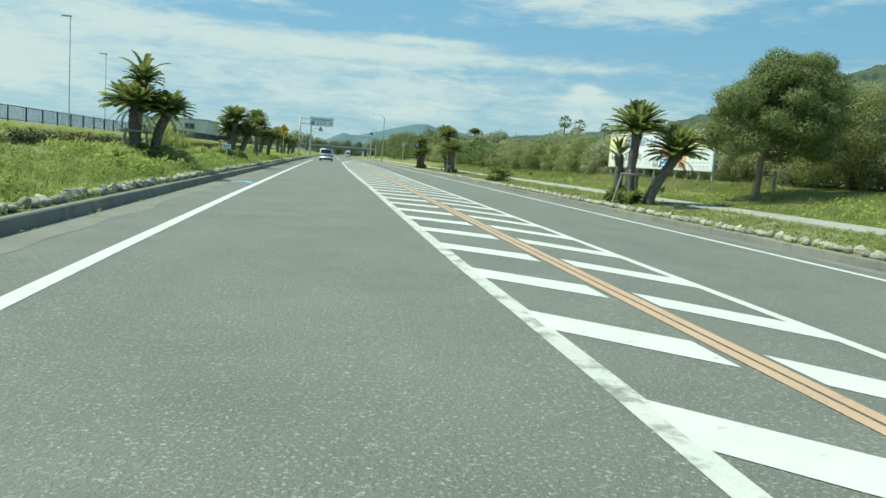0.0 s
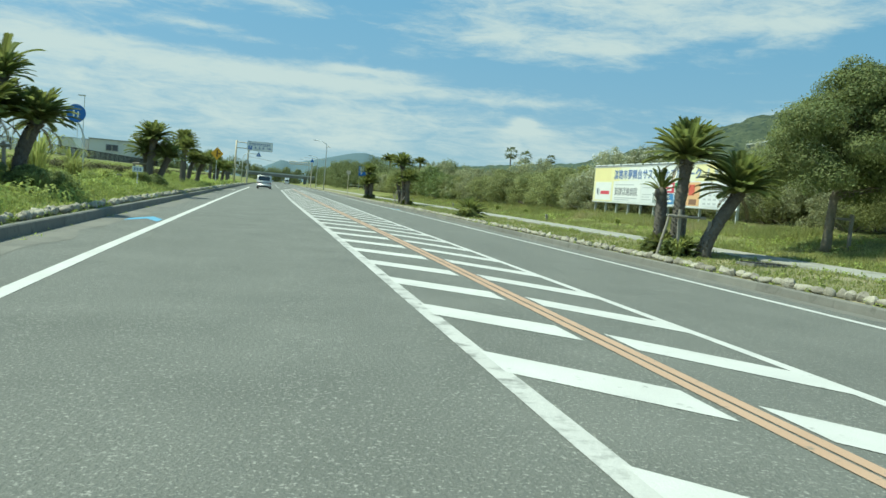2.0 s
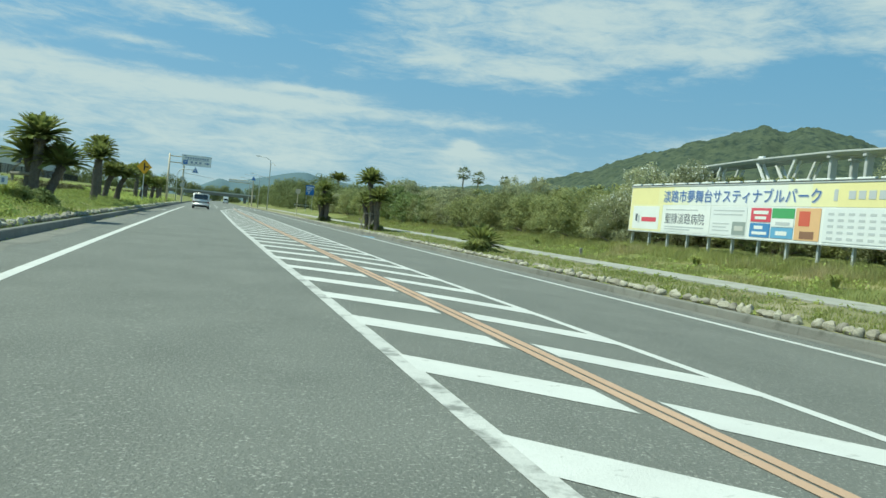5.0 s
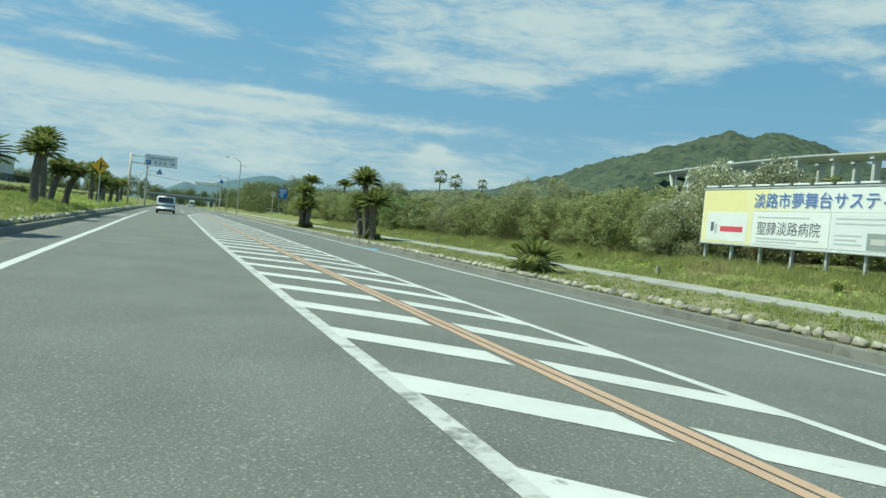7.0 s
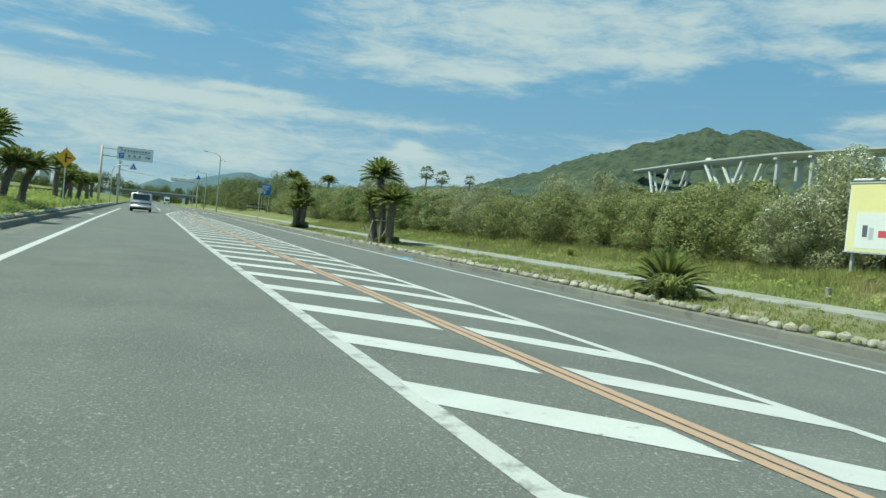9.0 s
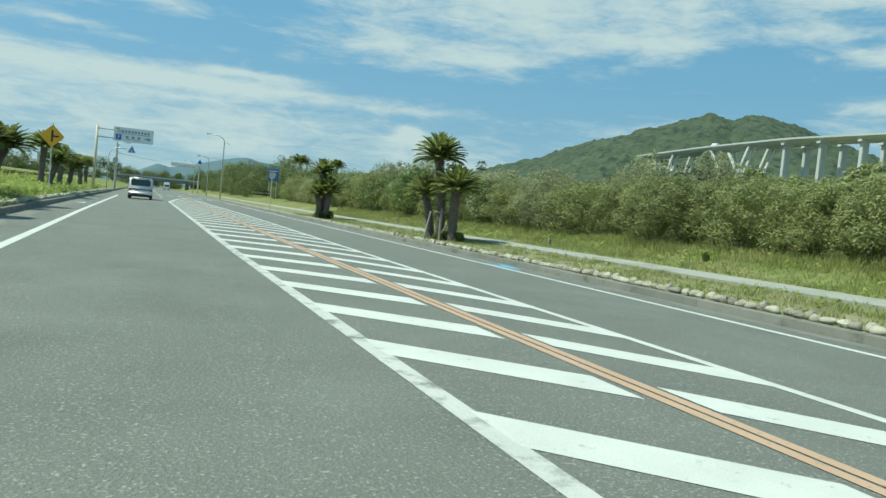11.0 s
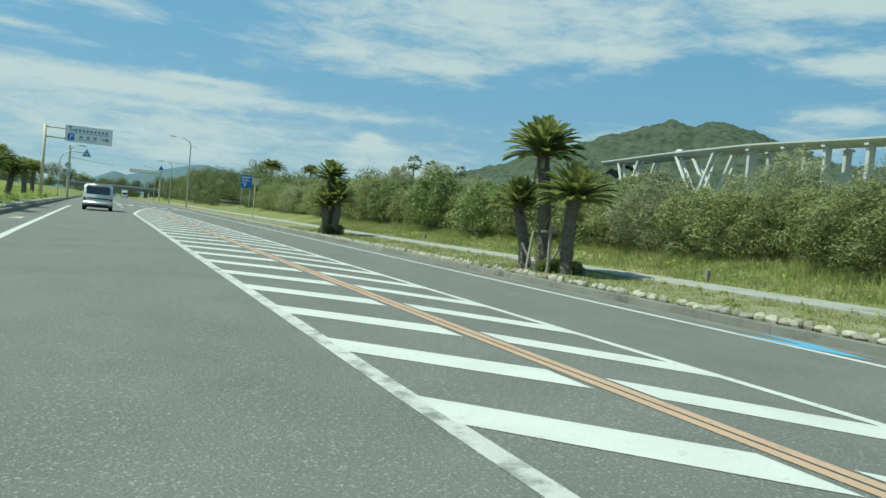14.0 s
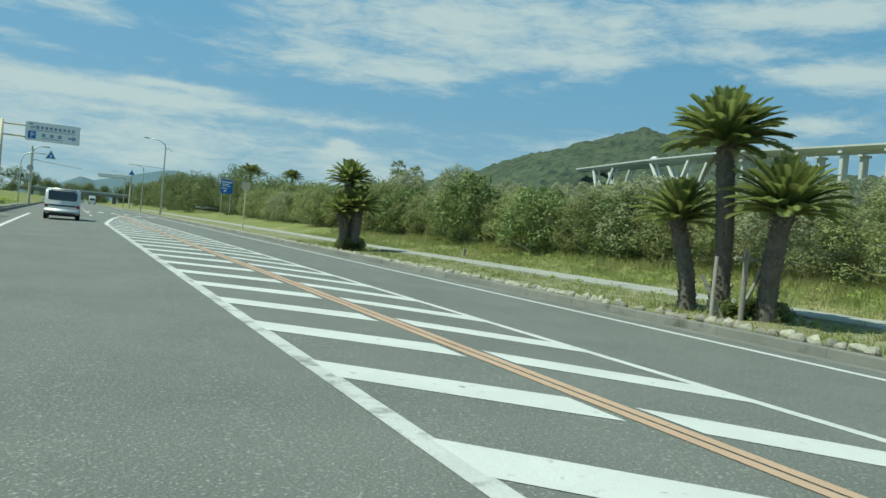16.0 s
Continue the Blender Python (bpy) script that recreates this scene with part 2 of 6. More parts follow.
M = {
    "asphalt": mat("asphalt", (0.1, 0.104, 0.092), (0.17, 0.173, 0.154), 0.6, 0.85, 0.9, 42.0, spots=((0.36, 0.355, 0.32), 45.0, 0.55, 0.7)),
    "asphalt_edge": mat("asphalt_edge", (0.135, 0.132, 0.115), (0.215, 0.208, 0.18), 0.9, 0.9, 0.4, 50.0, spots=((0.12, 0.12, 0.105), 1.3, 0.5, 0.7)),
    "white_line": mat("white_line", (0.46, 0.455, 0.435), (0.6, 0.595, 0.57), 1.5, 0.75, 0.3, 60.0, spots=((0.24, 0.235, 0.22), 7.0, 0.62, 0.74)),
    "worn_line": mat("worn_white_line", (0.4, 0.395, 0.375), (0.54, 0.53, 0.505), 1.0, 0.75, 0.4, 25.0, spots=((0.19, 0.19, 0.175), 3.5, 0.5, 0.66)),
    "orange_line": mat("orange_line", (0.4, 0.255, 0.17), (0.49, 0.33, 0.23), 1.5, 0.7, 0.3, 60.0, spots=((0.22, 0.19, 0.15), 12.0, 0.6, 0.72)),
    "blue_line": mat("blue_line", (0.09, 0.28, 0.45), (0.14, 0.36, 0.53), 1.5, 0.7, 0.3, 60.0, spots=((0.2, 0.22, 0.22), 9.0, 0.62, 0.7)),
    "kerb": mat("kerb_concrete", (0.13, 0.128, 0.112), (0.225, 0.22, 0.195), 1.2, 0.9, 0.4, 45.0, rnd=0.12, spots=((0.08, 0.077, 0.064), 2.2, 0.55, 0.75)),
    "stone": mat("pale_stone", (0.22, 0.2, 0.155), (0.43, 0.4, 0.325), 9.0, 0.9, 0.7, 30.0, rnd=0.3, spots=((0.15, 0.145, 0.115), 8.0, 0.58, 0.72)),
    "path": mat("path_concrete", (0.25, 0.245, 0.215), (0.38, 0.37, 0.325), 0.8, 0.9, 0.3, 40.0, spots=((0.19, 0.185, 0.14), 1.1, 0.52, 0.74)),
    "grass": mat("grass_ground", (0.12, 0.142, 0.047), (0.22, 0.235, 0.087), 0.5, 0.95, 0.6, 25.0, spots=((0.33, 0.27, 0.16), 0.3, 0.52, 0.7), spec=0.1),
    "dry": mat("dry_verge_ground", (0.15, 0.15, 0.075), (0.25, 0.24, 0.13), 0.9, 0.95, 0.6, 25.0, spots=((0.33, 0.29, 0.2), 0.6, 0.5, 0.7), spec=0.1),
    "blade": mat("grass_blades", (0.25, 0.29, 0.08), (0.4, 0.42, 0.15), 0.8, 0.8, 0.0, 9.0, rnd=0.18, island=True, translucent=0.45, spots=((0.46, 0.42, 0.22), 0.45, 0.56, 0.74), spec=0.2),
    "blade_olive": mat("olive_grass_blades", (0.23, 0.26, 0.085), (0.38, 0.385, 0.155), 0.6, 0.8, 0.0, 9.0, rnd=0.15, island=True, translucent=0.45, spots=((0.44, 0.38, 0.22), 0.4, 0.52, 0.72), spec=0.2),
    "frond": mat("cycad_frond", (0.15, 0.185, 0.06), (0.3, 0.325, 0.1), 2.0, 0.55, 0.0, 12.0, rnd=0.2, translucent=0.45, spec=0.3),
    "frond_dry": mat("dry_frond", (0.22, 0.16, 0.07), (0.32, 0.25, 0.12), 4.0, 0.8, 0.0, 12.0, rnd=0.3),
    "trunk": mat("cycad_trunk", (0.085, 0.075, 0.062), (0.21, 0.185, 0.155), 9.0, 0.95, 0.9, 30.0),
    "bark": mat("tree_bark", (0.15, 0.13, 0.1), (0.29, 0.25, 0.2), 7.0, 0.95, 0.8, 35.0),
    "leaf": mat("shrub_leaf", (0.185, 0.21, 0.085), (0.385, 0.4, 0.175), 0.5, 0.6, 0.0, 2.5, rnd=0.2, island=True, translucent=0.45, spec=0.25),
    "leaf_grey": mat("grey_green_leaf", (0.25, 0.27, 0.15), (0.45, 0.455, 0.27), 0.5, 0.65, 0.0, 2.5, rnd=0.2, island=True, translucent=0.45, spec=0.25),
    "leaf_dark": mat("tree_leaf", (0.155, 0.2, 0.075), (0.31, 0.345, 0.135), 0.7, 0.55, 0.0, 2.5, rnd=0.2, island=True, translucent=0.45, spec=0.25),
    "leaf_round": mat("glossy_bush_leaf", (0.105, 0.15, 0.05), (0.25, 0.3, 0.105), 0.9, 0.5, 0.0, 2.5, rnd=0.22, island=True, translucent=0.4, spec=0.35),
    "leaf_far": mat("far_leaf", (0.105, 0.13, 0.058), (0.215, 0.235, 0.105), 0.15, 0.8, 0.0, 0.6, rnd=0.22, island=True, translucent=0.3, spec=0.15),
    "weed": mat("weed_leaf", (0.27, 0.33, 0.085), (0.43, 0.47, 0.16), 0.6, 0.7, 0.0, 3.0, rnd=0.18, island=True, translucent=0.45, spec=0.2),
    "blossom": mat("white_blossom", (0.7, 0.7, 0.62), (0.85, 0.85, 0.78), 5.0, 0.7, 0.0, 12.0),
    "wood": mat("grey_timber", (0.2, 0.18, 0.15), (0.36, 0.33, 0.28), 5.0, 0.9, 0.5, 40.0),
    "galv": mat("galvanised_steel", (0.48, 0.5, 0.5), (0.62, 0.63, 0.62), 2.0, 0.5, 0.05, 20.0, metal=0.3),
    "beige": mat("beige_pole_paint", (0.5, 0.43, 0.31), (0.6, 0.52, 0.39), 2.0, 0.55, 0.05, 20.0),
    "sign_white": mat("sign_white", (0.72, 0.73, 0.72), (0.82, 0.83, 0.82), 1.5, 0.45, 0.02, 20.0),
    "sign_blue": mat("sign_blue", (0.02, 0.12, 0.42), (0.03, 0.16, 0.5), 1.5, 0.45, 0.02, 20.0),
    "sign_ink": mat("faded_sign_ink", (0.2, 0.26, 0.38), (0.26, 0.32, 0.44), 1.5, 0.5, 0.02, 20.0),
    "sign_yellow": mat("sign_yellow", (0.75, 0.36, 0.02), (0.85, 0.43, 0.03), 1.5, 0.45, 0.02, 20.0),
    "sign_black": mat("sign_black", (0.015, 0.015, 0.015), (0.03, 0.03, 0.03), 1.5, 0.5, 0.02, 20.0),
    "sign_grey": mat("sign_back_grey", (0.4, 0.4, 0.38), (0.5, 0.5, 0.47), 1.5, 0.6, 0.02, 20.0),
    "concrete": mat("viaduct_concrete", (0.42, 0.43, 0.42), (0.52, 0.53, 0.52), 0.05, 0.9, 0.1, 0.5, spots=((0.34, 0.34, 0.34), 0.08, 0.6, 0.8)),
    # lighter copy of the viaduct concrete: sunlight on the legs put into colour
    "sunlit_concrete": mat("sunlit_leg_concrete", (0.6, 0.6, 0.58), (0.7, 0.7, 0.68), 0.05, 0.9, 0.1, 0.5),
    "wall": mat("plaster_wall", (0.52, 0.52, 0.5), (0.62, 0.62, 0.6), 0.4, 0.85, 0.1, 8.0, spots=((0.4, 0.4, 0.38), 0.5, 0.58, 0.75)),
    "roof": mat("roof_sheet", (0.3, 0.31, 0.32), (0.38, 0.39, 0.4), 0.4, 0.6, 0.1, 8.0),
    "hill": mat("wooded_hill", (0.036, 0.052, 0.036), (0.102, 0.122, 0.076), 0.03, 0.95, 1.0, 0.22, spots=((0.033, 0.049, 0.04), 0.09, 0.5, 0.62), spec=0.1),
    # distance haze is put into this base colour as a blue-grey tint
    "far_hill": mat("haze_tinted_hill", (0.085, 0.13, 0.15), (0.115, 0.165, 0.185), 0.004, 0.95, 0.3, 0.03, spec=0.05),
    "far_ridge": mat("dim_wooded_ridge", (0.055, 0.082, 0.065), (0.09, 0.118, 0.09), 0.02, 0.95, 0.5, 0.09, spec=0.05),
    "silver": mat("silver_car_paint", (0.64, 0.65, 0.66), (0.69, 0.7, 0.71), 2.0, 0.4, 0.0, 20.0, metal=0.35),
    "car_white": mat("white_car_paint", (0.75, 0.76, 0.76), (0.8, 0.81, 0.81), 2.0, 0.35, 0.0, 20.0),
    "rubber": mat("tyre_rubber", (0.015, 0.015, 0.015), (0.03, 0.03, 0.03), 8.0, 0.85, 0.2, 50.0),
    "glass_dark": mat("dark_window_glass", (0.02, 0.025, 0.03), (0.03, 0.035, 0.04), 2.0, 0.08, 0.0, 20.0, spec=0.8),
    "red_lamp": mat("red_lamp_lens", (0.22, 0.04, 0.04), (0.3, 0.06, 0.06), 4.0, 0.25, 0.0, 20.0),
    "dark_metal": mat("dark_metal", (0.03, 0.03, 0.03), (0.06, 0.06, 0.055), 4.0, 0.6, 0.1, 30.0, metal=0.4),
}


def flat(name, c, rough=0.5):
    return mat(name, tuple(a * 0.94 for a in c), tuple(min(1, a * 1.05) for a in c), 1.5, rough, 0.02, 15.0)


# ---- mesh helpers ----


def mesh_of(bm, name, material, smooth=False):
    me = bpy.data.meshes.new(name)
    bm.to_mesh(me)
    bm.free()
    if smooth:
        for p in me.polygons:
            p.use_smooth = True
    if material:
        me.materials.append(material)
    return me


def part(name, bm, material, parent=None, label="", smooth=False):
    ob = new(name, mesh_of(bm, name, material, smooth))
    if parent:
        ob.parent = parent
    if label:
        tagged(ob, label)
    return ob


def shared(name, me, parent, m):
    ob = new(name, me)
    ob.parent = parent
    ob.matrix_basis = m
    return ob


def empty(name, m, label, category, group="", kind=""):
    ob = new(name)
    ob.matrix_basis = m
    return tagged(ob, label, category, group, kind)


def box(bm, x0, y0, z0, x1, y1, z1, bevel=0.0):
    r = bmesh.ops.create_cube(bm, size=1.0, matrix=Matrix.LocRotScale(((x0 + x1) / 2, (y0 + y1) / 2, (z0 + z1) / 2), None, (x1 - x0, y1 - y0, z1 - z0)))
    if bevel:
        es = list({e for v in r["verts"] for e in v.link_edges})
        bmesh.ops.bevel(bm, geom=es, offset=bevel, segments=2, affect="EDGES")
    return r["verts"]


def tube(bm, pts, radii, sides=10, cap=True):
    """A tube along pts (Vectors) with a radius at each of them."""
    rings = []
    for i, p in enumerate(pts):
        p = Vector(p)
        a = Vector(pts[max(0, i - 1)])
        b = Vector(pts[min(len(pts) - 1, i + 1)])
        d = (b - a).normalized()
        side = d.cross(Vector((0.3, 1, 0.1) if abs(d.y) < 0.9 else (1, 0, 0))).normalized()
        other = d.cross(side)
        r = radii[i] if isinstance(radii, (list, tuple)) else radii
        rings.append([bm.verts.new(p + (side * math.cos(k * 2 * math.pi / sides) + other * math.sin(k * 2 * math.pi / sides)) * r) for k in range(sides)])
    for r0, r1 in zip(rings, rings[1:]):
        for k in range(sides):
            bm.faces.new((r0[k], r0[(k + 1) % sides], r1[(k + 1) % sides], r1[k]))
    if cap:
        bm.faces.new(rings[0][::-1])
        bm.faces.new(rings[-1])
    return rings


def prism(bm, outline, depth, axis=1):
    """An outline of (a, b) pairs pushed out to a depth along one axis: for axis 1 the outline lies in x, z."""
    def at(a, b, d):
        return (a, d, b) if axis == 1 else ((d, a, b) if axis == 0 else (a, b, d))
    f = [bm.verts.new(at(a, b, 0)) for a, b in outline]
    g = [bm.verts.new(at(a, b, depth)) for a, b in outline]
    n = len(outline)
    bm.faces.new(f)
    bm.faces.new(g[::-1])
    for i in range(n):
        bm.faces.new((f[(i + 1) % n], f[i], g[i], g[(i + 1) % n]))


def rows_mesh(name, rows, material, smooth=True):
    """A sheet from rows of points of equal length."""
    n = len(rows[0])
    verts = [p for r in rows for p in r]
    faces = [(i * n + j, i * n + j + 1, (i + 1) * n + j + 1, (i + 1) * n + j) for i in range(len(rows) - 1) for j in range(n - 1)]
    me = bpy.data.meshes.new(name)
    me.from_pydata(verts, [], faces)
    me.materials.append(material)
    if smooth:
        me.polygons.foreach_set("use_smooth", [True] * len(me.polygons))
    return me


def lerp(table, y):
    if y <= table[0][0]:
        return table[0][1]
    for (a, va), (b, vb) in zip(table, table[1:]):
        if y <= b:
            return va + (vb - va) * (y - a) / (b - a)
    return table[-1][1]


# ---- the plan: x across from the orange centre line, y along the road ----
CROSS = 0.0211


CREST = 0.28


def road_z(x):
    return -CROSS * abs(x - CREST)


CENTRE = [(-40, 0.13), (12, 0.13), (30, 0.18), (45, 0.16), (60, 0.14), (75, 0.2), (110, 0.26), (128, 0.5), (140, 0.9)]
EDGE_L = [(-40, -4.4), (5, -4.86), (9, -4.94), (20, -5.1), (35, -5.25), (47, -5.36), (57, -5.43), (76, -5.6), (104, -5.7), (200, -6.0), (500, -6.0)]
ZEBRA_L = [(-40, -0.6), (4.8, -1.02), (8.2, -1.1), (16, -1.17), (24, -1.22), (30, -1.26), (36, -1.35), (43, -1.41), (50, -1.48), (56, -1.54), (66, -1.56), (82, -1.58), (101, -1.62)]
ZEBRA_R = [(-40, 0.9), (5, 1.31), (13, 1.45), (24, 1.56), (37, 1.59), (50, 1.68), (63, 1.75), (75, 1.86), (88, 1.84), (104, 1.68), (115, 1.5), (122, 1.28), (131, 1.08)]
EDGE_R = 5.12
KERB_R = 6.05


def centre(y):
    return lerp(CENTRE, y)


def edge_l(y):
    return lerp(EDGE_L, y)


def kerb_l(y):
    return edge_l(y) - 1.5


GROUND_R = [(6.05, -0.2), (6.24, 0.0), (6.6, 0.04), (8.0, 0.1), (9.3, 0.15), (10.9, 0.21), (12.0, 0.3), (13.0, 0.44), (14.0, 0.62), (15.3, 0.85), (18.0, 1.1), (26.0, 1.5), (60.0, 2.2), (5000.0, 2.2)]
GROUND_L = [(0.0, -0.3), (0.1, 0.04), (0.4, 0.1), (1.2, 0.25), (2.1, 0.42), (2.9, 0.6), (5.0, 0.8), (6.5, 0.98), (9.0, 1.3), (13.5, 1.65), (30.0, 1.8), (5000.0, 1.8)]


def ground_z(x, y):
    if x > KERB_R:
        return lerp(GROUND_R, x) - 0.002 * min(max(0, y - 52), 40)
    k = kerb_l(y) - 0.14
    if x < k:
        return lerp(GROUND_L, k - x)
    return road_z(x) - 0.08


def build_ground():
    ys = [-60, -40] + list(range(-30, 0, 3)) + [i * 1.5 for i in range(0, 90)] + list(range(136, 300, 8)) + [340, 420, 560, 800, 1300, 2200, 4600]
    left = [0.0, 0.1, 0.3, 0.6, 1, 1.6, 2.3, 3.1, 4, 5, 6.2, 7.5, 9, 11, 14, 18, 24, 34, 60, 120, 300, 900, 4500]
    right = [6.06, 6.24, 6.6, 7.2, 7.8, 8.5, 9.0, 9.3, 10.2, 10.9, 11.4, 12, 12.6, 13.2, 14, 15, 16, 17, 18, 19.5, 22, 26, 45, 60, 120, 300, 900, 4500]
    rows = []
    for y in ys:
        k = kerb_l(y) - 0.14
        row = []
        for x in [k - a for a in reversed(left)] + [k + 0.02, -4, 0, 4, 6.03] + right:
            bumpy = 0.0
            if (x > 6.7 or x < k - 0.5) and abs(x) < 60 and not 9.1 < x < 11.1:
                bumpy = 0.07 * noise.noise(Vector((x * 0.5, y * 0.5, 3.0))) * min(1.0, (abs(x) - 6.5) / 3)
            row.append((x, y, ground_z(x, y) + bumpy))
        rows.append(row)
    me = rows_mesh("ground", rows, M["grass"])
    me.materials.append(M["dry"])
    for p in me.polygons:
        if KERB_R < p.center.x < 9.32 and p.center.y < 300:
            p.material_index = 1
    tagged(new("ground", me), "mown and rough green roadside grass on gentle banks", "ground", kind="structure")


def build_road():
    ys = [-60] + [i * 4 for i in range(-10, 60)] + [260, 300, 360, 440, 600]
    rows = []
    for y in ys:
        k = kerb_l(y)
        rows.append([(x, y, road_z(x)) for x in (k, k + 0.5, edge_l(y), -3, -1, CREST, 1, 3, EDGE_R, KERB_R + 0.01)])
    road = tagged(new("road", rows_mesh("road", rows, M["asphalt"], False)), "worn grey asphalt road with painted markings", "road", kind="structure")
    return road


def strip(f0, f1, y0, y1, step=2.0, lift=0.004):
    """A painted band between two curves x = f(y)."""
    bm = bmesh.new()
    prev = None
    y = y0
    while True:
        a, b = f0(y), f1(y)
        cur = [bm.verts.new((a, y, road_z(a) + lift)), bm.verts.new((b, y, road_z(b) + lift))]
        if prev:
            bm.faces.new((prev[0], prev[1], cur[1], cur[0]))
        if y >= y1:
            break
        prev = cur
        y = min(y1, y + step)
    return bm


STRIPE_0, STRIPE_STEP = 6.0, 2.276


def stripe_y(n):
    """Where the far edge of stripe n meets the zebra's left line."""
    y = STRIPE_0 + STRIPE_STEP * n
    return y + lerp([(7, 0.0), (13, 0.32), (48, 0.32), (53, 0.0), (60, -0.15), (67, -0.04), (120, 0.0)], y)


def build_markings(road):
    def mark(name, bm, m, label=""):
        return part(name, bm, M[m], road, label)
    mark("edge_line", strip(lambda y: edge_l(y) - 0.09, lambda y: edge_l(y) + 0.09, -55, 118), "white_line", "white painted edge line")
    mark("edge_line", strip(lambda y: EDGE_R - 0.09, lambda y: EDGE_R + 0.09, -55, 230), "white_line", "white painted edge line")
    zl = lambda y: lerp(ZEBRA_L, y)
    zr = lambda y: lerp(ZEBRA_R, y)
    mark("zebra_border", strip(lambda y: zl(y) - 0.08, lambda y: zl(y) + 0.08, -50, 101), "worn_line", "worn white border line of the hatched island")
    mark("zebra_border", strip(lambda y: zr(y) - 0.07, lambda y: zr(y) + 0.07, -50, 131), "white_line", "white border line of the hatched island")
    # rounded far end, then a slanting line to the centre
    ring = [(-1.6, 100.0), (-1.6, 102.0), (-1.52, 103.8), (-1.37, 106.0), (-1.05, 110.5), (-0.6, 116.5), (0.2, 124.5), (1.06, 131.2)]
    bm = bmesh.new()
    vs = [(bm.verts.new((x - 0.11, y + 0.1, road_z(x) + 0.005)), bm.verts.new((x + 0.09, y - 0.1, road_z(x) + 0.005))) for x, y in ring]
    for a, b in zip(vs, vs[1:]):
        bm.faces.new((a[0], a[1], b[1], b[0]))
    mark("zebra_border", bm, "white_line")
    for x0, x1 in ((-0.105, -0.014), (0.014, 0.105)):
        mark("centre_line", strip(lambda y: centre(y) + x0, lambda y: centre(y) + x1, -50, 140, lift=0.0055), "orange_line", "faded orange double centre line")
    # slanting stripes, broken by the centre line
    slope, wide = -1.05, 0.68
    for n in range(-22, 58):
        yt = stripe_y(n)
        x0, x1 = zl(yt) + 0.05, zr(yt - 2.9) - 0.03
        if yt > 102:
            x0 = lerp([(102, -1.5), (106, -1.27), (116.5, -0.5), (124.5, 0.3), (131, 1.1)], yt)
        for a, b in ((x0, centre(yt - 1) - 0.18), (centre(yt - 1) + 0.15, x1)):
            if yt > 129 or b - a < 0.2:
                continue
            c = zl(yt)
            bm = bmesh.new()
            q = [(a, yt + slope * (a - c)), (b, yt + slope * (b - c)), (b, yt + slope * (b - c) - wide), (a, yt + slope * (a - c) - wide)]
            bm.faces.new([bm.verts.new((x, y, road_z(x) + 0.0045)) for x, y in reversed(q)])
            mark("zebra_stripe", bm, "white_line")
    # lane dashes and a crossing past the island
    for i in range(12):
        y = 120 + i * 10
        for x in (-1.9, 1.9):
            mark("lane_dash", strip(lambda y: x - 0.07, lambda y: x + 0.07, y, y + 4.5), "white_line")
    for i in range(9):
        x = -5.2 + i * 1.15
        mark("crossing_bar", strip(lambda y: x - 0.25, lambda y: x + 0.25, 139, 143), "white_line")
    # blue cycle chevrons near both edges
    for x, y, d, w in ((-5.72, 27.9, 1, 0.38), (5.5, 59.0, -1, 0.36)):
        bm = bmesh.new()
        q = [(x - w, y - 0.95 * d), (x, y + 0.1 * d), (x + w, y - 0.95 * d), (x + w, y + 0.05 * d), (x, y + 1.2 * d), (x - w, y + 0.05 * d)]
        vs = [bm.verts.new((a, b, road_z(a) + 0.004)) for a, b in q]
        for f in ((0, 1, 4, 5), (1, 2, 3, 4)):
            bm.faces.new([vs[k] for k in (f if d > 0 else reversed(f))])
        mark("cycle_arrow", bm, "blue_line", "blue painted cycle chevron")
    # white cycle symbol near the left edge, beyond the chevron
    bm = bmesh.new()
    for a, b in (((-6.62, 84.2), (-6.2, 84.2)), ((-6.62, 85.6), (-6.2, 85.6)), ((-6.55, 84.3), (-6.3, 84.9)), ((-6.3, 84.9), (-6.55, 85.5)), ((-6.25, 84.4), (-6.25, 85.4))):
        d = (Vector((b[0], b[1], 0)) - Vector((a[0], a[1], 0))).normalized()
        n = Vector((-d.y, d.x, 0)) * (0.16 if a[1] == b[1] else 0.05)
        bm.faces.new([bm.verts.new((px, py, road_z(px) + 0.0045)) for px, py in ((a[0] - n.x, a[1] - n.y), (b[0] - n.x, b[1] - n.y), (b[0] + n.x, b[1] + n.y), (a[0] + n.x, a[1] + n.y))])
    mark("cycle_symbol", bm, "white_line", "white painted cycle symbol")
    # paler worn gutter strip by the left kerb
    mark("gutter", strip(lambda y: kerb_l(y) + 0.0, lambda y: kerb_l(y) + 0.6 + 0.32 * noise.noise(Vector((y * 0.45, 0, 7))), -20, 120, 0.5, 0.003), "asphalt_edge", "pale sandy gutter strip beside the kerb")
    mark("gutter", strip(lambda y: KERB_R - 0.38 - 0.16 * noise.noise(Vector((y * 0.5, 3, 7))), lambda y: KERB_R, -20, 120, 0.5, 0.003), "asphalt_edge", "pale sandy gutter strip beside the kerb")


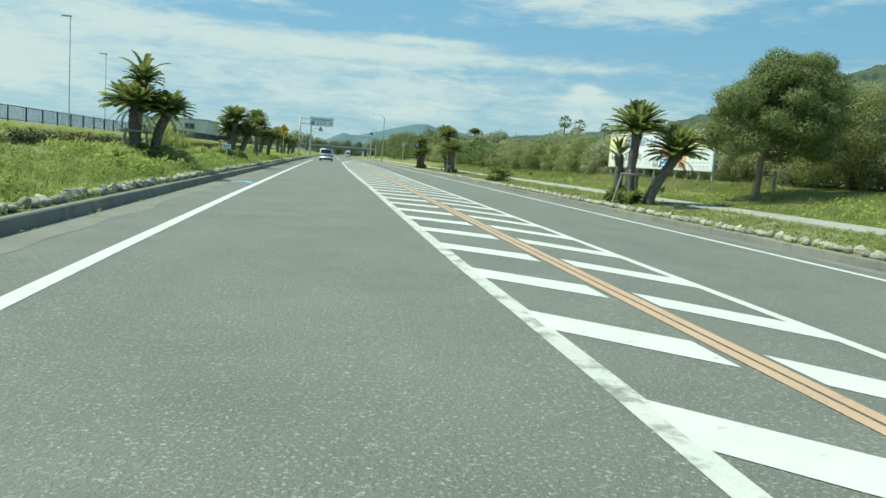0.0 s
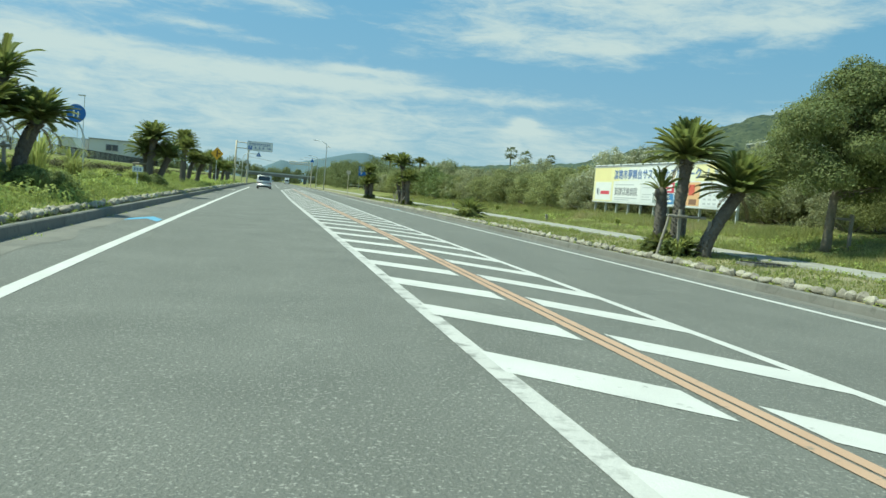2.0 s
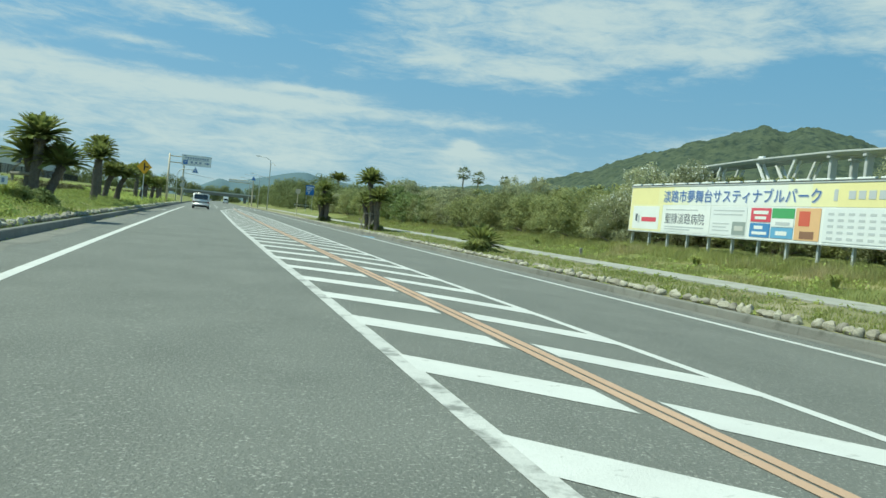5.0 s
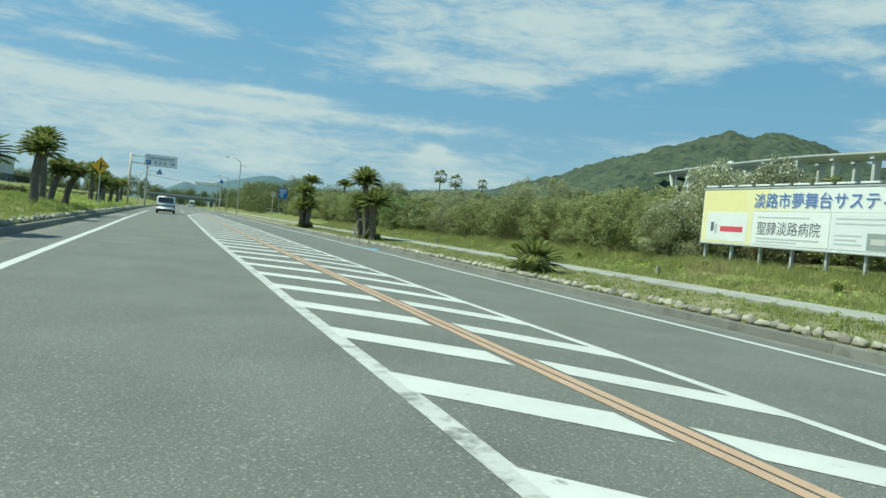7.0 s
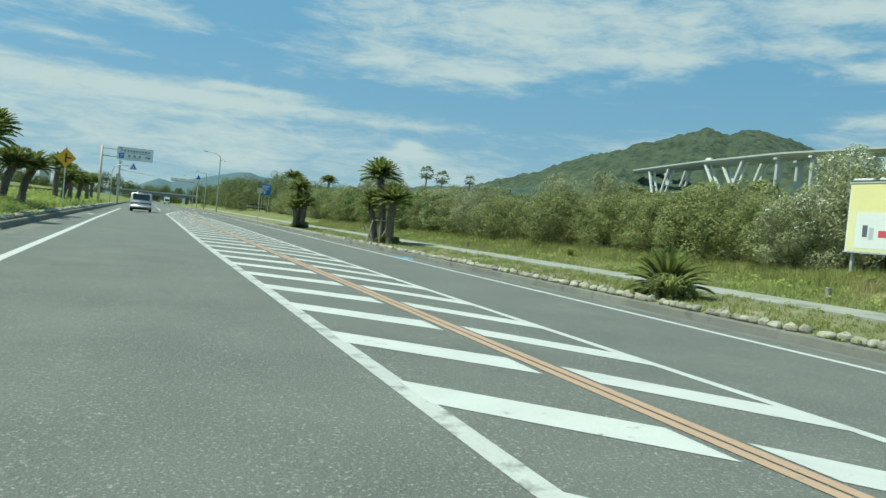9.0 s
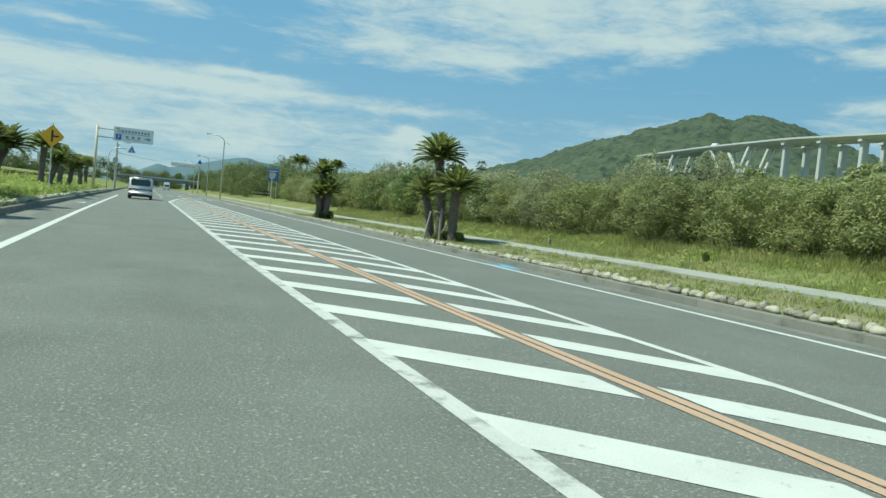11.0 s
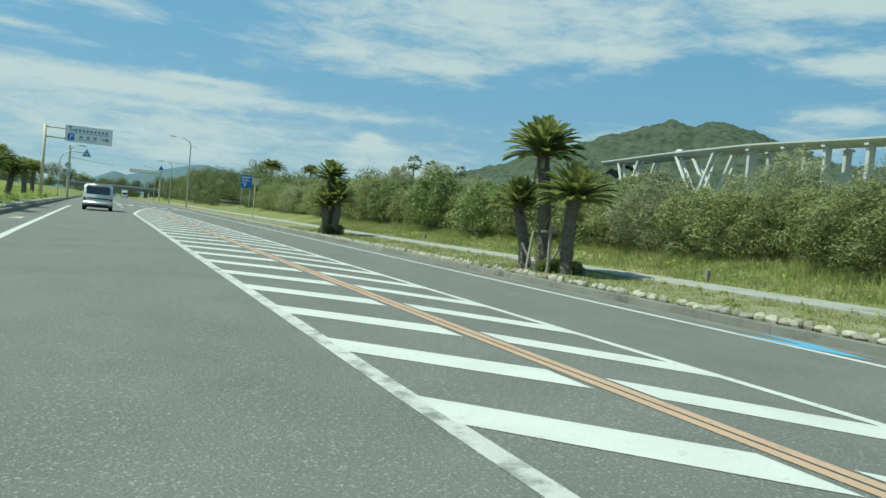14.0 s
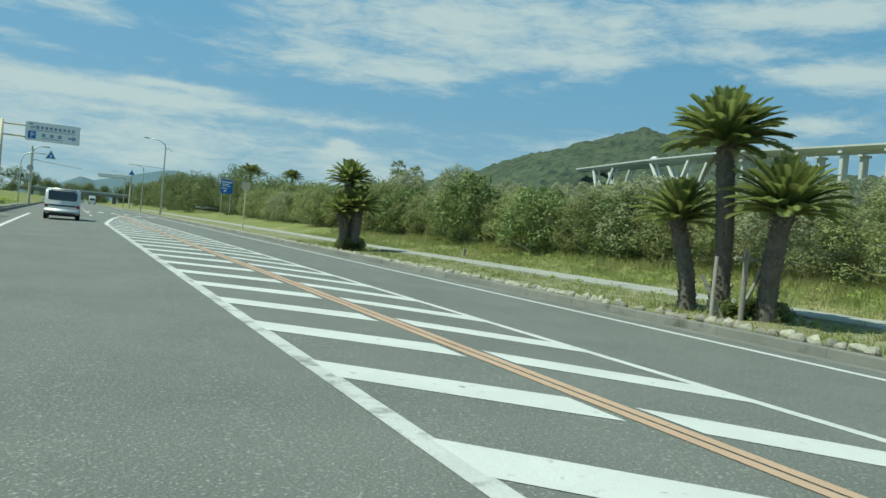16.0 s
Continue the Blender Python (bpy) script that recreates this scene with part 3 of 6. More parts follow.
def build_kerbs():
    for side, name in ((1, "kerb"), (-1, "kerb")):
        first = None
        k = tagged(new(name), "low grey concrete kerb along the road", "kerb", kind="structure")
        h = 0.15 if side > 0 else 0.2
        bm = bmesh.new()
        length = 1.0
        base = -0.2
        # front foot at x = 0, away from the road is +x
        prism(bm, [(0.0, base), (0.02, 0.0), (0.045, h - 0.02), (0.065, h), (0.17, h), (0.17, base)], length - 0.003)
        me = mesh_of(bm, "kerb_block", M["kerb"])
        y = -20.0
        n = 0
        while y < 220:
            ln = 2.0
            if side > 0:
                m = pose(KERB_R, y, road_z(KERB_R)) @ Matrix.Diagonal((1, ln, 1, 1))
            else:
                x = kerb_l(y)
                turn = math.degrees(math.atan2(kerb_l(y) - kerb_l(y + ln), ln))
                m = pose(x, y + ln, road_z(x), 0, 0, turn + 180) @ Matrix.Diagonal((1, ln, 1, 1))
            shared("kerb_block", me, k, m)
            y += ln


def build_path():
    rows = []
    for i in range(-10, 120):
        y = i * 2.0
        rows.append([(9.35, y, ground_z(9.35, y) - 0.08), (9.35, y, ground_z(9.35, y) + 0.05), (10.85, y, ground_z(10.85, y) + 0.03), (10.85, y, ground_z(10.85, y) - 0.1)])
    tagged(new("pavement", rows_mesh("pavement", rows, M["path"], False)), "pale concrete footpath between grass verges", "footpath", kind="structure")


build_ground()
road = build_road()
build_markings(road)
build_kerbs()
build_path()

# ---- plants ----


def frond_mesh(length, droop, pairs, seed, leaf=0.12):
    """One arching feather leaf that starts at the origin and goes out along +x: a keeled row of narrow leaflets with a blunt end."""
    rnd = random.Random(seed)
    verts, faces = [], []
    pts = []
    for i in range(11):
        s = i / 10
        pts.append(Vector((length * (s - 0.16 * s ** 3 * droop), 0, length * (0.2 * s - (0.14 + 0.3 * droop) * s ** 2.2))))
    for i in range(10):
        w = 0.013 * (1 - i / 11)
        a, b = pts[i], pts[i + 1]
        n = len(verts)
        verts += [a + Vector((0, -w, 0)), a + Vector((0, w, 0)), b + Vector((0, w, 0)), b + Vector((0, -w, 0))]
        faces.append((n, n + 1, n + 2, n + 3))
    for k in range(pairs):
        s = 0.13 + 0.87 * k / (pairs - 1)
        f = s * 10
        i = min(9, int(f))
        p = pts[i].lerp(pts[i + 1], f - i)
        d = (pts[i + 1] - pts[i]).normalized()
        up = Vector((-d.z, 0, d.x))
        ln = leaf * min(1.0, 0.45 + (s - 0.13) * 3.2) * (1.0 if s < 0.86 else 1.0 - (s - 0.86) * 3.4) * rnd.uniform(0.9, 1.08)
        for sgn in (-1, 1):
            side = (Vector((0, sgn, 0)) * 0.84 + d * (0.3 + 0.4 * s) + up * 0.34).normalized()
            mid = p + side * ln * 0.6
            tip = p + side * ln - up * ln * 0.16 + d * ln * 0.08
            wv = d * 0.0105
            n = len(verts)
            verts += [p - wv, p + wv, mid + wv * 0.85, tip, mid - wv * 0.85]
            faces.append((n, n + 1, n + 2, n + 3, n + 4) if sgn > 0 else (n + 4, n + 3, n + 2, n + 1, n))
    me = bpy.data.meshes.new("frond")
    me.from_pydata(verts, [], faces)
    return me


FRONDS = []
for i in range(5):
    me = frond_mesh(1.0, 0.1 + 0.14 * i, 46, i, 0.135)
    me.materials.append(M["frond"])
    FRONDS.append(me)
DEAD_FROND = frond_mesh(1.0, 1.1, 30, 9, 0.085)
DEAD_FROND.materials.append(M["frond_dry"])


def frond_poses(count, size, seed, spread=1.0, steep=86):
    """Fronds over a half dome, thickest towards its rim, where they arch over and hang a little."""
    rnd = random.Random(seed)
    out = []
    for i in range(count):
        s = (i + 0.5) / count
        el = steep - (steep - 4) * s ** 0.86 * spread + rnd.uniform(-5, 5)
        az = i * 137.5 + rnd.uniform(-14, 14)
        k = size * rnd.uniform(0.88, 1.06) * (0.8 + 0.24 * min(1.0, s * 1.5))
        m = pose(0, 0, 0.12 - 0.16 * s, 0, 0, az) @ pose(0, 0, 0, 0, -el, 0) @ pose(0, 0, 0, rnd.uniform(-14, 14)) @ Matrix.Diagonal((k, k * 1.08, k, 1))
        out.append((min(4, int(s * 5)), m))
    return out


def crown_joined(count, size, seed):
    """All fronds of one crown in a single mesh."""
    verts, faces = [], []
    for kind, m in frond_poses(count, size, seed, 1.0, 66):
        n = len(verts)
        me = FRONDS[kind]
        verts += [m @ v.co for v in me.vertices]
        faces += [tuple(n + i for i in p.vertices) for p in me.polygons]
    me = bpy.data.meshes.new("crown")
    me.from_pydata(verts, [], faces)
    me.materials.append(M["frond"])
    return me


CROWNS = [crown_joined(104, 1.0, 11 + i) for i in range(3)]


def trunk_mesh(height, r0, r1, lean, seed):
    """A rough cycad trunk ringed by the stubs of old leaf bases, with a shaggy collar below the crown."""
    rnd = random.Random(seed)
    bm = bmesh.new()
    steps = 12
    pts, radii = [], []
    for i in range(steps):
        s = i / (steps - 1)
        bow = 0.05 * math.sin(s * 5.0 + seed)
        pts.append(Vector((lean[0] * s ** 1.6 + bow * s, lean[1] * s ** 1.6, height * s - 0.1 * (s == 0))))
        swell = 1.22 - 0.22 * min(1, s * 5)
        radii.append((r0 + (r1 - r0) * s) * swell * rnd.uniform(0.92, 1.08))
    tube(bm, pts, radii, 14)
    count = int(height * 95)
    for i in range(count):
        s = (i + 0.5) / count
        f = s * (steps - 1)
        k = min(steps - 2, int(f))
        p = pts[k].lerp(pts[k + 1], f - k)
        r = radii[k] * 0.96
        a = i * 2.39996 + rnd.uniform(-0.2, 0.2)
        d = Vector((math.cos(a), math.sin(a), 0))
        t = Vector((-d.y, d.x, 0))
        c = p + d * r
        collar = max(0.0, (s * height - height + 0.35) / 0.35)
        w, h, o = 0.045, 0.03 + rnd.uniform(0, 0.03), 0.03 + rnd.uniform(0, 0.03) + 0.1 * collar
        v = [bm.verts.new(c + t * w), bm.verts.new(c - t * w), bm.verts.new(c + Vector((0, 0, -h))), bm.verts.new(c + d * o + Vector((0, 0, h * 0.9)))]
        for f3 in ((0, 1, 3), (1, 2, 3), (2, 0, 3)):
            bm.faces.new([v[j] for j in f3])
    return bm, pts[-1]


def cycad(x, y, height, size, lean=(0, 0), r0=0.22, fronds=False, seed=1, label="tall cycad with a rough dark trunk and feathery green fronds", group="roadside cycads", z=None, count=104, spread=1.0, long=0, dead=3, steep=86):
    z = ground_z(x, y) if z is None else z
    ob = empty("cycad", pose(x, y, z), label, "cycad", group)
    bm, top = trunk_mesh(height, r0, r0 * 0.94, lean, seed)
    part("trunk", bm, M["trunk"], ob)
    if fronds:
        crown = new("crown", mesh_of(knob(0.17), "crown", M["trunk"], True))
        crown.parent = ob
        crown.matrix_basis = pose(*top)
        for kind, m in frond_poses(count, size, seed + 5, spread, steep):
            shared("frond", FRONDS[kind], crown, m)
        # a few young fronds that stand far above the crown
        for j in range(long):
            shared("frond", FRONDS[4], crown, pose(0, 0, 0.2, 0, 0, j * 72 + 8) @ pose(0, 0, 0, 0, -40 - 14 * (j % 3)) @ Matrix.Diagonal((1.15, 1.15, 1.15, 1)))
        # old fronds that hang brown below it
        for j in range(dead):
            k = size * (0.8 + 0.06 * (j % 4))
            shared("dead_frond", DEAD_FROND, crown, pose(0, 0, -0.1, 0, 0, seed * 40 + j * 97) @ pose(0, 0, 0, 0, 4 + 9 * (j % 3)) @ Matrix.Diagonal((k, k, k, 1)))
    else:
        shared("crown", CROWNS[seed % 3], ob, pose(*top, 0, 0, seed * 77) @ Matrix.Diagonal((size, size, size, 1)))
    return ob


def knob(r):
    bm = bmesh.new()
    bmesh.ops.create_icosphere(bm, subdivisions=2, radius=r)
    return bm


def leaf_cloud(clumps, per, leaf, seed, hollow=0.35, squash=1.0):
    """Leaves round the shells of many uneven clumps. clumps: (centre, radius). Gives vertices and faces."""
    rng = np.random.default_rng(seed)
    V, Fc = [], []
    n = 0
    for (cx, cy, cz), r in clumps:
        m = max(20, int(per * r * r))
        d = rng.normal(size=(m, 3))
        d /= np.linalg.norm(d, axis=1)[:, None]
        rad = r * (hollow + (1 - hollow) * rng.random(m) ** 0.5) * (1 + 0.13 * rng.normal(size=m))
        p = d * rad[:, None] * np.array([1, 1, squash]) + np.array([cx, cy, cz])
        nrm = d + 0.42 * rng.normal(size=(m, 3)) + np.array([0, 0, 0.35])
        nrm /= np.linalg.norm(nrm, axis=1)[:, None]
        t = rng.normal(size=(m, 3)) + np.array([0, 0, -0.3])
        t -= nrm * (t * nrm).sum(1)[:, None]
        t /= np.linalg.norm(t, axis=1)[:, None]
        b = np.cross(t, nrm)
        b /= np.linalg.norm(b, axis=1)[:, None] + 1e-9
        s = (leaf * rng.uniform(0.6, 1.35, m))[:, None]
        q = np.stack([p - t * s, p + b * s * 0.45, p + t * s, p - b * s * 0.45], 1)
        V.append(q.reshape(-1, 3))
        Fc.append(np.arange(m * 4).reshape(-1, 4) + n)
        n += m * 4
    return np.concatenate(V), np.concatenate(Fc)


def leaf_mesh(name, V, Fc, material):
    me = bpy.data.meshes.new(name)
    me.from_pydata(V.tolist(), [], Fc.tolist())
    me.materials.append(material)
    return me


def shrub_clumps(w, d, h, seed, n=58):
    """Clumps through a full dome, small and uneven, with shoots that stand out of its top."""
    rnd = random.Random(seed)
    out = []
    for i in range(n):
        a = i * 2.39996 + rnd.uniform(-0.5, 0.5)
        zz = ((i + 0.5) / n) ** 0.85
        k = math.sqrt(max(0.06, 1 - (zz * 0.95) ** 3.2)) * (0.86 + 0.14 * min(1.0, zz * 4))
        rr = rnd.uniform(0.72, 1.0) if i % 3 else rnd.uniform(0.15, 0.65)
        out.append(((w * rr * k * math.cos(a), d * rr * k * math.sin(a), h * (0.07 + 0.83 * zz) + rnd.uniform(-0.12, 0.12)), rnd.uniform(0.26, 0.46)))
    for i in range(16):
        a = rnd.uniform(0, 6.28)
        rr = rnd.uniform(0.1, 0.9)
        out.append(((w * 0.8 * rr * math.cos(a), d * 0.8 * rr * math.sin(a), h * (1.0 - 0.2 * rr * rr) + rnd.uniform(-0.05, 0.18)), rnd.uniform(0.12, 0.2)))
    return out


def shrub_variant(w, d, h, leaf, per, material, seed, blossom=0):
    clumps = shrub_clumps(w, d, h, seed)
    V, Fc = leaf_cloud(clumps, per, leaf, seed, 0.6)
    V[:, 2] = np.maximum(V[:, 2], 0.02)
    crown = leaf_mesh("foliage", V, Fc, M[material])
    bm = bmesh.new()
    rnd = random.Random(seed)
    for i in range(6):
        (cx, cy, cz), r = clumps[i]
        tube(bm, [(0.1 * cx, 0.1 * cy, -0.1), (0.45 * cx, 0.45 * cy, cz * 0.5), (cx, cy, cz)], [0.05, 0.035, 0.012], 6)
    stem = mesh_of(bm, "stem", M["bark"])
    flower = None
    if blossom:
        up = [c for c in clumps if c[0][2] > h * 0.45]
        Vb, Fb = leaf_cloud(up, blossom * 2, 0.038, seed + 9, 0.95)
        flower = leaf_mesh("blossom", Vb, Fb, M["blossom"])
    return crown, stem, flower


SHRUBS = {
    "green": [shrub_variant(1.75, 1.6, 2.8, 0.052, 1500, "leaf", 21 + i) for i in range(4)],
    "grey": [shrub_variant(1.7, 1.5, 3.0, 0.048, 1500, "leaf_grey", 31 + i) for i in range(3)],
    "flower": [shrub_variant(1.8, 1.5, 3.0, 0.05, 1500, "leaf_grey", 41, 30)],
    "weed": [shrub_variant(1.75, 1.6, 2.6, 0.13, 420, "leaf_dark", 55)],
    "round": [shrub_variant(1.75, 1.7, 2.8, 0.085, 620, "leaf_round", 61 + i) for i in range(2)],
    "back": [shrub_variant(1.75, 1.6, 3.0, 0.1, 480, "leaf", 45 + i) for i in range(2)],
}
SHRUB_LABEL = {
    "weed": "small leafy green bush growing round the cycads",
    "back": "tall green shrub at the back of the hedge",
    "round": "large rounded dark green bush in front of the hedge",
    "green": "dense dark green shrub in the roadside hedge",
    "grey": "grey-green oleander shrub in the roadside hedge",
    "flower": "grey-green shrub speckled with white blossom in the hedge",
}


def shrub(kind, x, y, size, tall=1.0, seed=0, z=None):
    crown, stem, flower = SHRUBS[kind][seed % len(SHRUBS[kind])]
    ob = empty("shrub", pose(x, y, (ground_z(x, y) if z is None else z) - 0.05, 0, 0, seed * 67) @ Matrix.Diagonal((size, size, size * tall, 1)), SHRUB_LABEL[kind], "shrub", "verge bushes" if kind == "weed" else "hedge shrubs")
    for name, me in (("stem", stem), ("foliage", crown), ("blossom", flower)):
        if me:
            shared(name, me, ob, Matrix.Identity(4))
    return ob


def broad_tree(x, y, height, width, seed, leaf=0.045, per=2600, material="leaf_dark", bare=0.3, drift=(0.0, 0.0), waist=1.0, label="leafy broad-crowned evergreen tree on the grass bank", group=""):
    """A tree whose crown is wide below and narrower above (waist), and drifts sideways as it rises."""
    rnd = random.Random(seed)
    z = ground_z(x, y)
    ob = empty("tree", pose(x, y, z - 0.05), label, "tree", group)
    clumps = []
    limbs = bmesh.new()
    dx, dy = drift
    tube(limbs, [(0, 0, -0.1), (0.05, 0.02, height * 0.12), (dx * 0.1, 0.05 + dy * 0.1, height * 0.3), (dx * 0.5, dy * 0.5, height * 0.55), (dx, dy, height * 0.85)], [0.17, 0.13, 0.12, 0.08, 0.03], 10)
    n = 120
    for i in range(n):
        a = i * 2.4 + rnd.uniform(-0.4, 0.4)
        s = (i + 0.5) / n
        prof = math.sin(math.pi * min(1, 0.24 + 0.68 * s)) ** 0.5 * (1.0 if s < 0.55 else 1.0 - (1 - waist) * min(1.0, (s - 0.55) / 0.2))
        rr = width * 0.46 * prof * (rnd.uniform(0.75, 1.02) if i % 3 else rnd.uniform(0.2, 0.6))
        zz = height * (bare + 0.06 + (0.9 - bare) * s)
        c = Vector((rr * math.cos(a) + dx * s, rr * math.sin(a) + dy * s, zz + rnd.uniform(-0.2, 0.2)))
        clumps.append((tuple(c), rnd.uniform(0.09, 0.14) * width))
        if i % 5 == 0:
            b = Vector((dx * 0.5 * s, dy * 0.5 * s, zz * 0.76))
            tube(limbs, [b, b.lerp(c, 0.5) + Vector((0, 0, 0.1)), c], [0.05, 0.035, 0.012], 6)
    part("trunk", limbs, M["bark"], ob, "", True)
    V, Fc = leaf_cloud(clumps, per, leaf, seed, 0.55, 0.62)
    crown = new("crown", leaf_mesh("crown", V, Fc, M[material]))
    crown.parent = ob
    return ob


def support(x, y, parts):
    """A timber frame that props a plant: posts as (x, y, z) ends."""
    ob = empty("tree_support", pose(x, y, ground_z(x, y)), "weathered timber props tied round a cycad trunk", "tree support")
    for name, a, b, r in parts:
        bm = bmesh.new()
        tube(bm, [a, b], r, 10)
        part(name, bm, M["wood"], ob)


# cycads on the verge, nearest groups with every frond
LEANING = "leaning cycad with a rough dark trunk and wide crown"
SHORT = "short cycad with upright fronds beside taller ones"
cycad(7.78, 26.0, 2.5, 1.2, (0.02, 0.0), 0.16, True, 3)
cycad(7.5, 26.4, 1.62, 0.72, (-0.08, 0.05), 0.15, True, 4, "short cycad with a few upright yellowish fronds", count=15, spread=0.72, dead=0)
cycad(8.3, 25.5, 1.72, 1.2, (0.95, 0.12), 0.17, True, 5, LEANING)
support(7.8, 25.8, [("post", (-0.25, -0.3, -0.1), (-0.25, -0.27, 1.2), 0.05), ("post", (0.45, -0.35, -0.1), (0.62, -0.3, 0.95), 0.05), ("brace", (-0.8, -0.27, -0.05), (-0.5, -0.2, 1.05), 0.035), ("rail", (-0.6, -0.3, 1.02), (0.45, -0.33, 1.02), 0.035), ("post", (0.3, 0.4, -0.1), (0.3, 0.4, 1.05), 0.045)])
cycad(7.8, 69.65, 3.15, 1.16, (-0.3, -0.12), 0.17, True, 6, count=112)
cycad(7.62, 70.3, 1.7, 1.0, (-0.2, 0.2), 0.16, True, 7, SHORT, count=84)
cycad(7.95, 68.7, 1.9, 1.16, (-0.12, -0.3), 0.175, True, 8, LEANING)
support(7.47, 69.1, [("post", (0.0, -0.3, -0.1), (0.0, -0.3, 1.25), 0.05), ("brace", (0.12, -0.25, 0.3), (0.52, -0.3, 1.15), 0.035), ("brace", (-0.3, -0.2, -0.05), (-0.62, 0.1, 0.75), 0.035), ("brace", (-0.62, -0.2, -0.05), (-0.3, 0.1, 1.1), 0.035), ("rail", (-0.3, -0.32, 1.1), (0.3, -0.32, 1.1), 0.03)])
cycad(7.43, 46.6, 0.12, 1.02, (0, 0), 0.2, True, 9, "low trunkless cycad bush spreading over the verge", count=90, spread=1.04)
cycad(7.4, 90.4, 2.85, 1.14, (-0.08, 0.1), 0.21, True, 10, count=100)
cycad(7.2, 90.2, 1.5, 1.05, (-0.2, 0.0), 0.19, True, 11, LEANING, count=80)
cycad(7.58, 90.0, 1.7, 1.15, (0.14, 0.0), 0.2, True, 12, SHORT, count=90)
# young cycads and old stumps crowd the feet of the tall ones
YOUNG = "young trunkless cycad at the foot of the tall ones"
for x0, y0, k, sd in ((7.5, 26.25, 0.62, 61), (7.9, 25.75, 0.55, 62), (7.7, 26.7, 0.58, 63), (7.85, 69.0, 0.42, 64), (7.45, 90.0, 0.5, 65), (7.3, 90.7, 0.5, 66)):
    cycad(x0, y0, 0.06, k, (0, 0), 0.12, False, sd, YOUNG, "young cycads")
# left bank
cycad(-9.58, 28.55, 2.5, 0.78, (0.28, 0.0), 0.15, True, 13, count=70, long=5, dead=0, steep=55)
cycad(-9.46, 28.1, 1.62, 1.24, (0.0, 0.0), 0.19, True, 14, dead=6, steep=46)
cycad(-8.9, 28.5, 1.62, 1.05, (0.36, 0.0), 0.165, True, 15, LEANING, dead=6, steep=60)
support(-9.2, 48.9, [("post", (-0.4, 0.2, -0.1), (-0.38, 0.2, 0.9), 0.045), ("post", (0.3, -0.3, -0.1), (0.3, -0.3, 0.9), 0.045), ("rail", (-0.45, 0.25, 0.9), (0.35, -0.32, 0.92), 0.06)])
support(-9.4, 27.9, [("post", (-0.45, 0.0, -0.1), (-0.3, 0.0, 0.95), 0.045), ("post", (0.42, 0.0, -0.1), (0.36, 0.0, 0.95), 0.045), ("rail", (-0.5, -0.05, 0.85), (0.55, -0.05, 0.85), 0.04), ("post", (-0.62, 0.35, -0.1), (-0.4, 0.3, 0.9), 0.04)])
cycad(-8.72, 48.3, 2.25, 1.12, (0.05, 0), 0.17, True, 16, count=96, steep=62)
cycad(-9.0, 48.9, 1.5, 1.1, (-0.05, 0), 0.165, True, 17, SHORT, count=84, steep=55)
cycad(-8.4, 48.7, 1.45, 1.1, (0.5, 0), 0.155, True, 18, LEANING, count=84, steep=60)
cycad(-9.0, 65.0, 2.3, 1.14, (0.1, 0), 0.175, False, 27)
cycad(-9.7, 72.0, 3.0, 1.2, (0, 0), 0.175, False, 19)
cycad(-9.5, 73.6, 1.55, 1.16, (0.4, 0), 0.175, False, 20, SHORT)
cycad(-8.9, 75.0, 1.65, 1.16, (0.4, 0), 0.175, False, 21, LEANING)
cycad(-9.3, 93.5, 2.35, 1.2, (0, 0), 0.175, False, 22)
cycad(-9.0, 95.0, 1.5, 1.1, (0.3, 0), 0.175, False, 23, SHORT)
cycad(-9.2, 103.0, 2.0, 1.2, (0, 0), 0.175, False, 24)
cycad(-8.8, 105.0, 1.5, 1.2, (0.3, 0), 0.175, False, 25, SHORT)
cycad(-8.9, 117.0, 1.9, 1.2, (0, 0), 0.175, False, 26)
cycad(-9.4, 131.0, 2.1, 1.2, (0, 0), 0.175, False, 28)

broad_tree(13.0, 26.8, 5.45, 5.0, 51, drift=(0.85, -0.5), waist=0.72)
broad_tree(18.3, 29.0, 4.2, 5.4, 52, per=1500, bare=0.05, material="leaf")
broad_tree(20.0, 24.5, 4.4, 5.4, 53, per=1300, bare=0.05, material="leaf")
broad_tree(22.0, 20.0, 4.4, 5.6, 54, per=1300, bare=0.05, material="leaf")

# hedge along the bank: a close front row, a taller row behind
rnd = random.Random(5)
HEDGE_TOP = [(30, 0.8), (48, 0.86), (58, 0.92), (66, 0.84), (75, 0.84), (92, 0.92), (110, 1.0), (150, 1.05)]
y = 32.0
i = 0
while y < 150:
    front = 18.4 if y < 50 else 15.9
    kind = rnd.choice(["green", "green", "green", "green", "grey"])
    if 46.5 < y < 51:
        kind = "flower"
    k = rnd.uniform(0.85, 1.3)
    shrub(kind, front + rnd.uniform(-0.6, 0.6), y, k, lerp(HEDGE_TOP, y) * rnd.uniform(0.84, 1.1) / (0.45 + 0.55 * k), i)
    y += k * rnd.uniform(1.6, 2.2)
    i += 1
y = 26.0
while y < 200:
    shrub(rnd.choice(["back", "back", "grey"]), 19.2 + rnd.uniform(-0.7, 1.0), y, rnd.uniform(1.0, 1.15), lerp(HEDGE_TOP, y) * rnd.uniform(0.86, 1.06), i)
    y += rnd.uniform(2.6, 3.4)
    i += 1

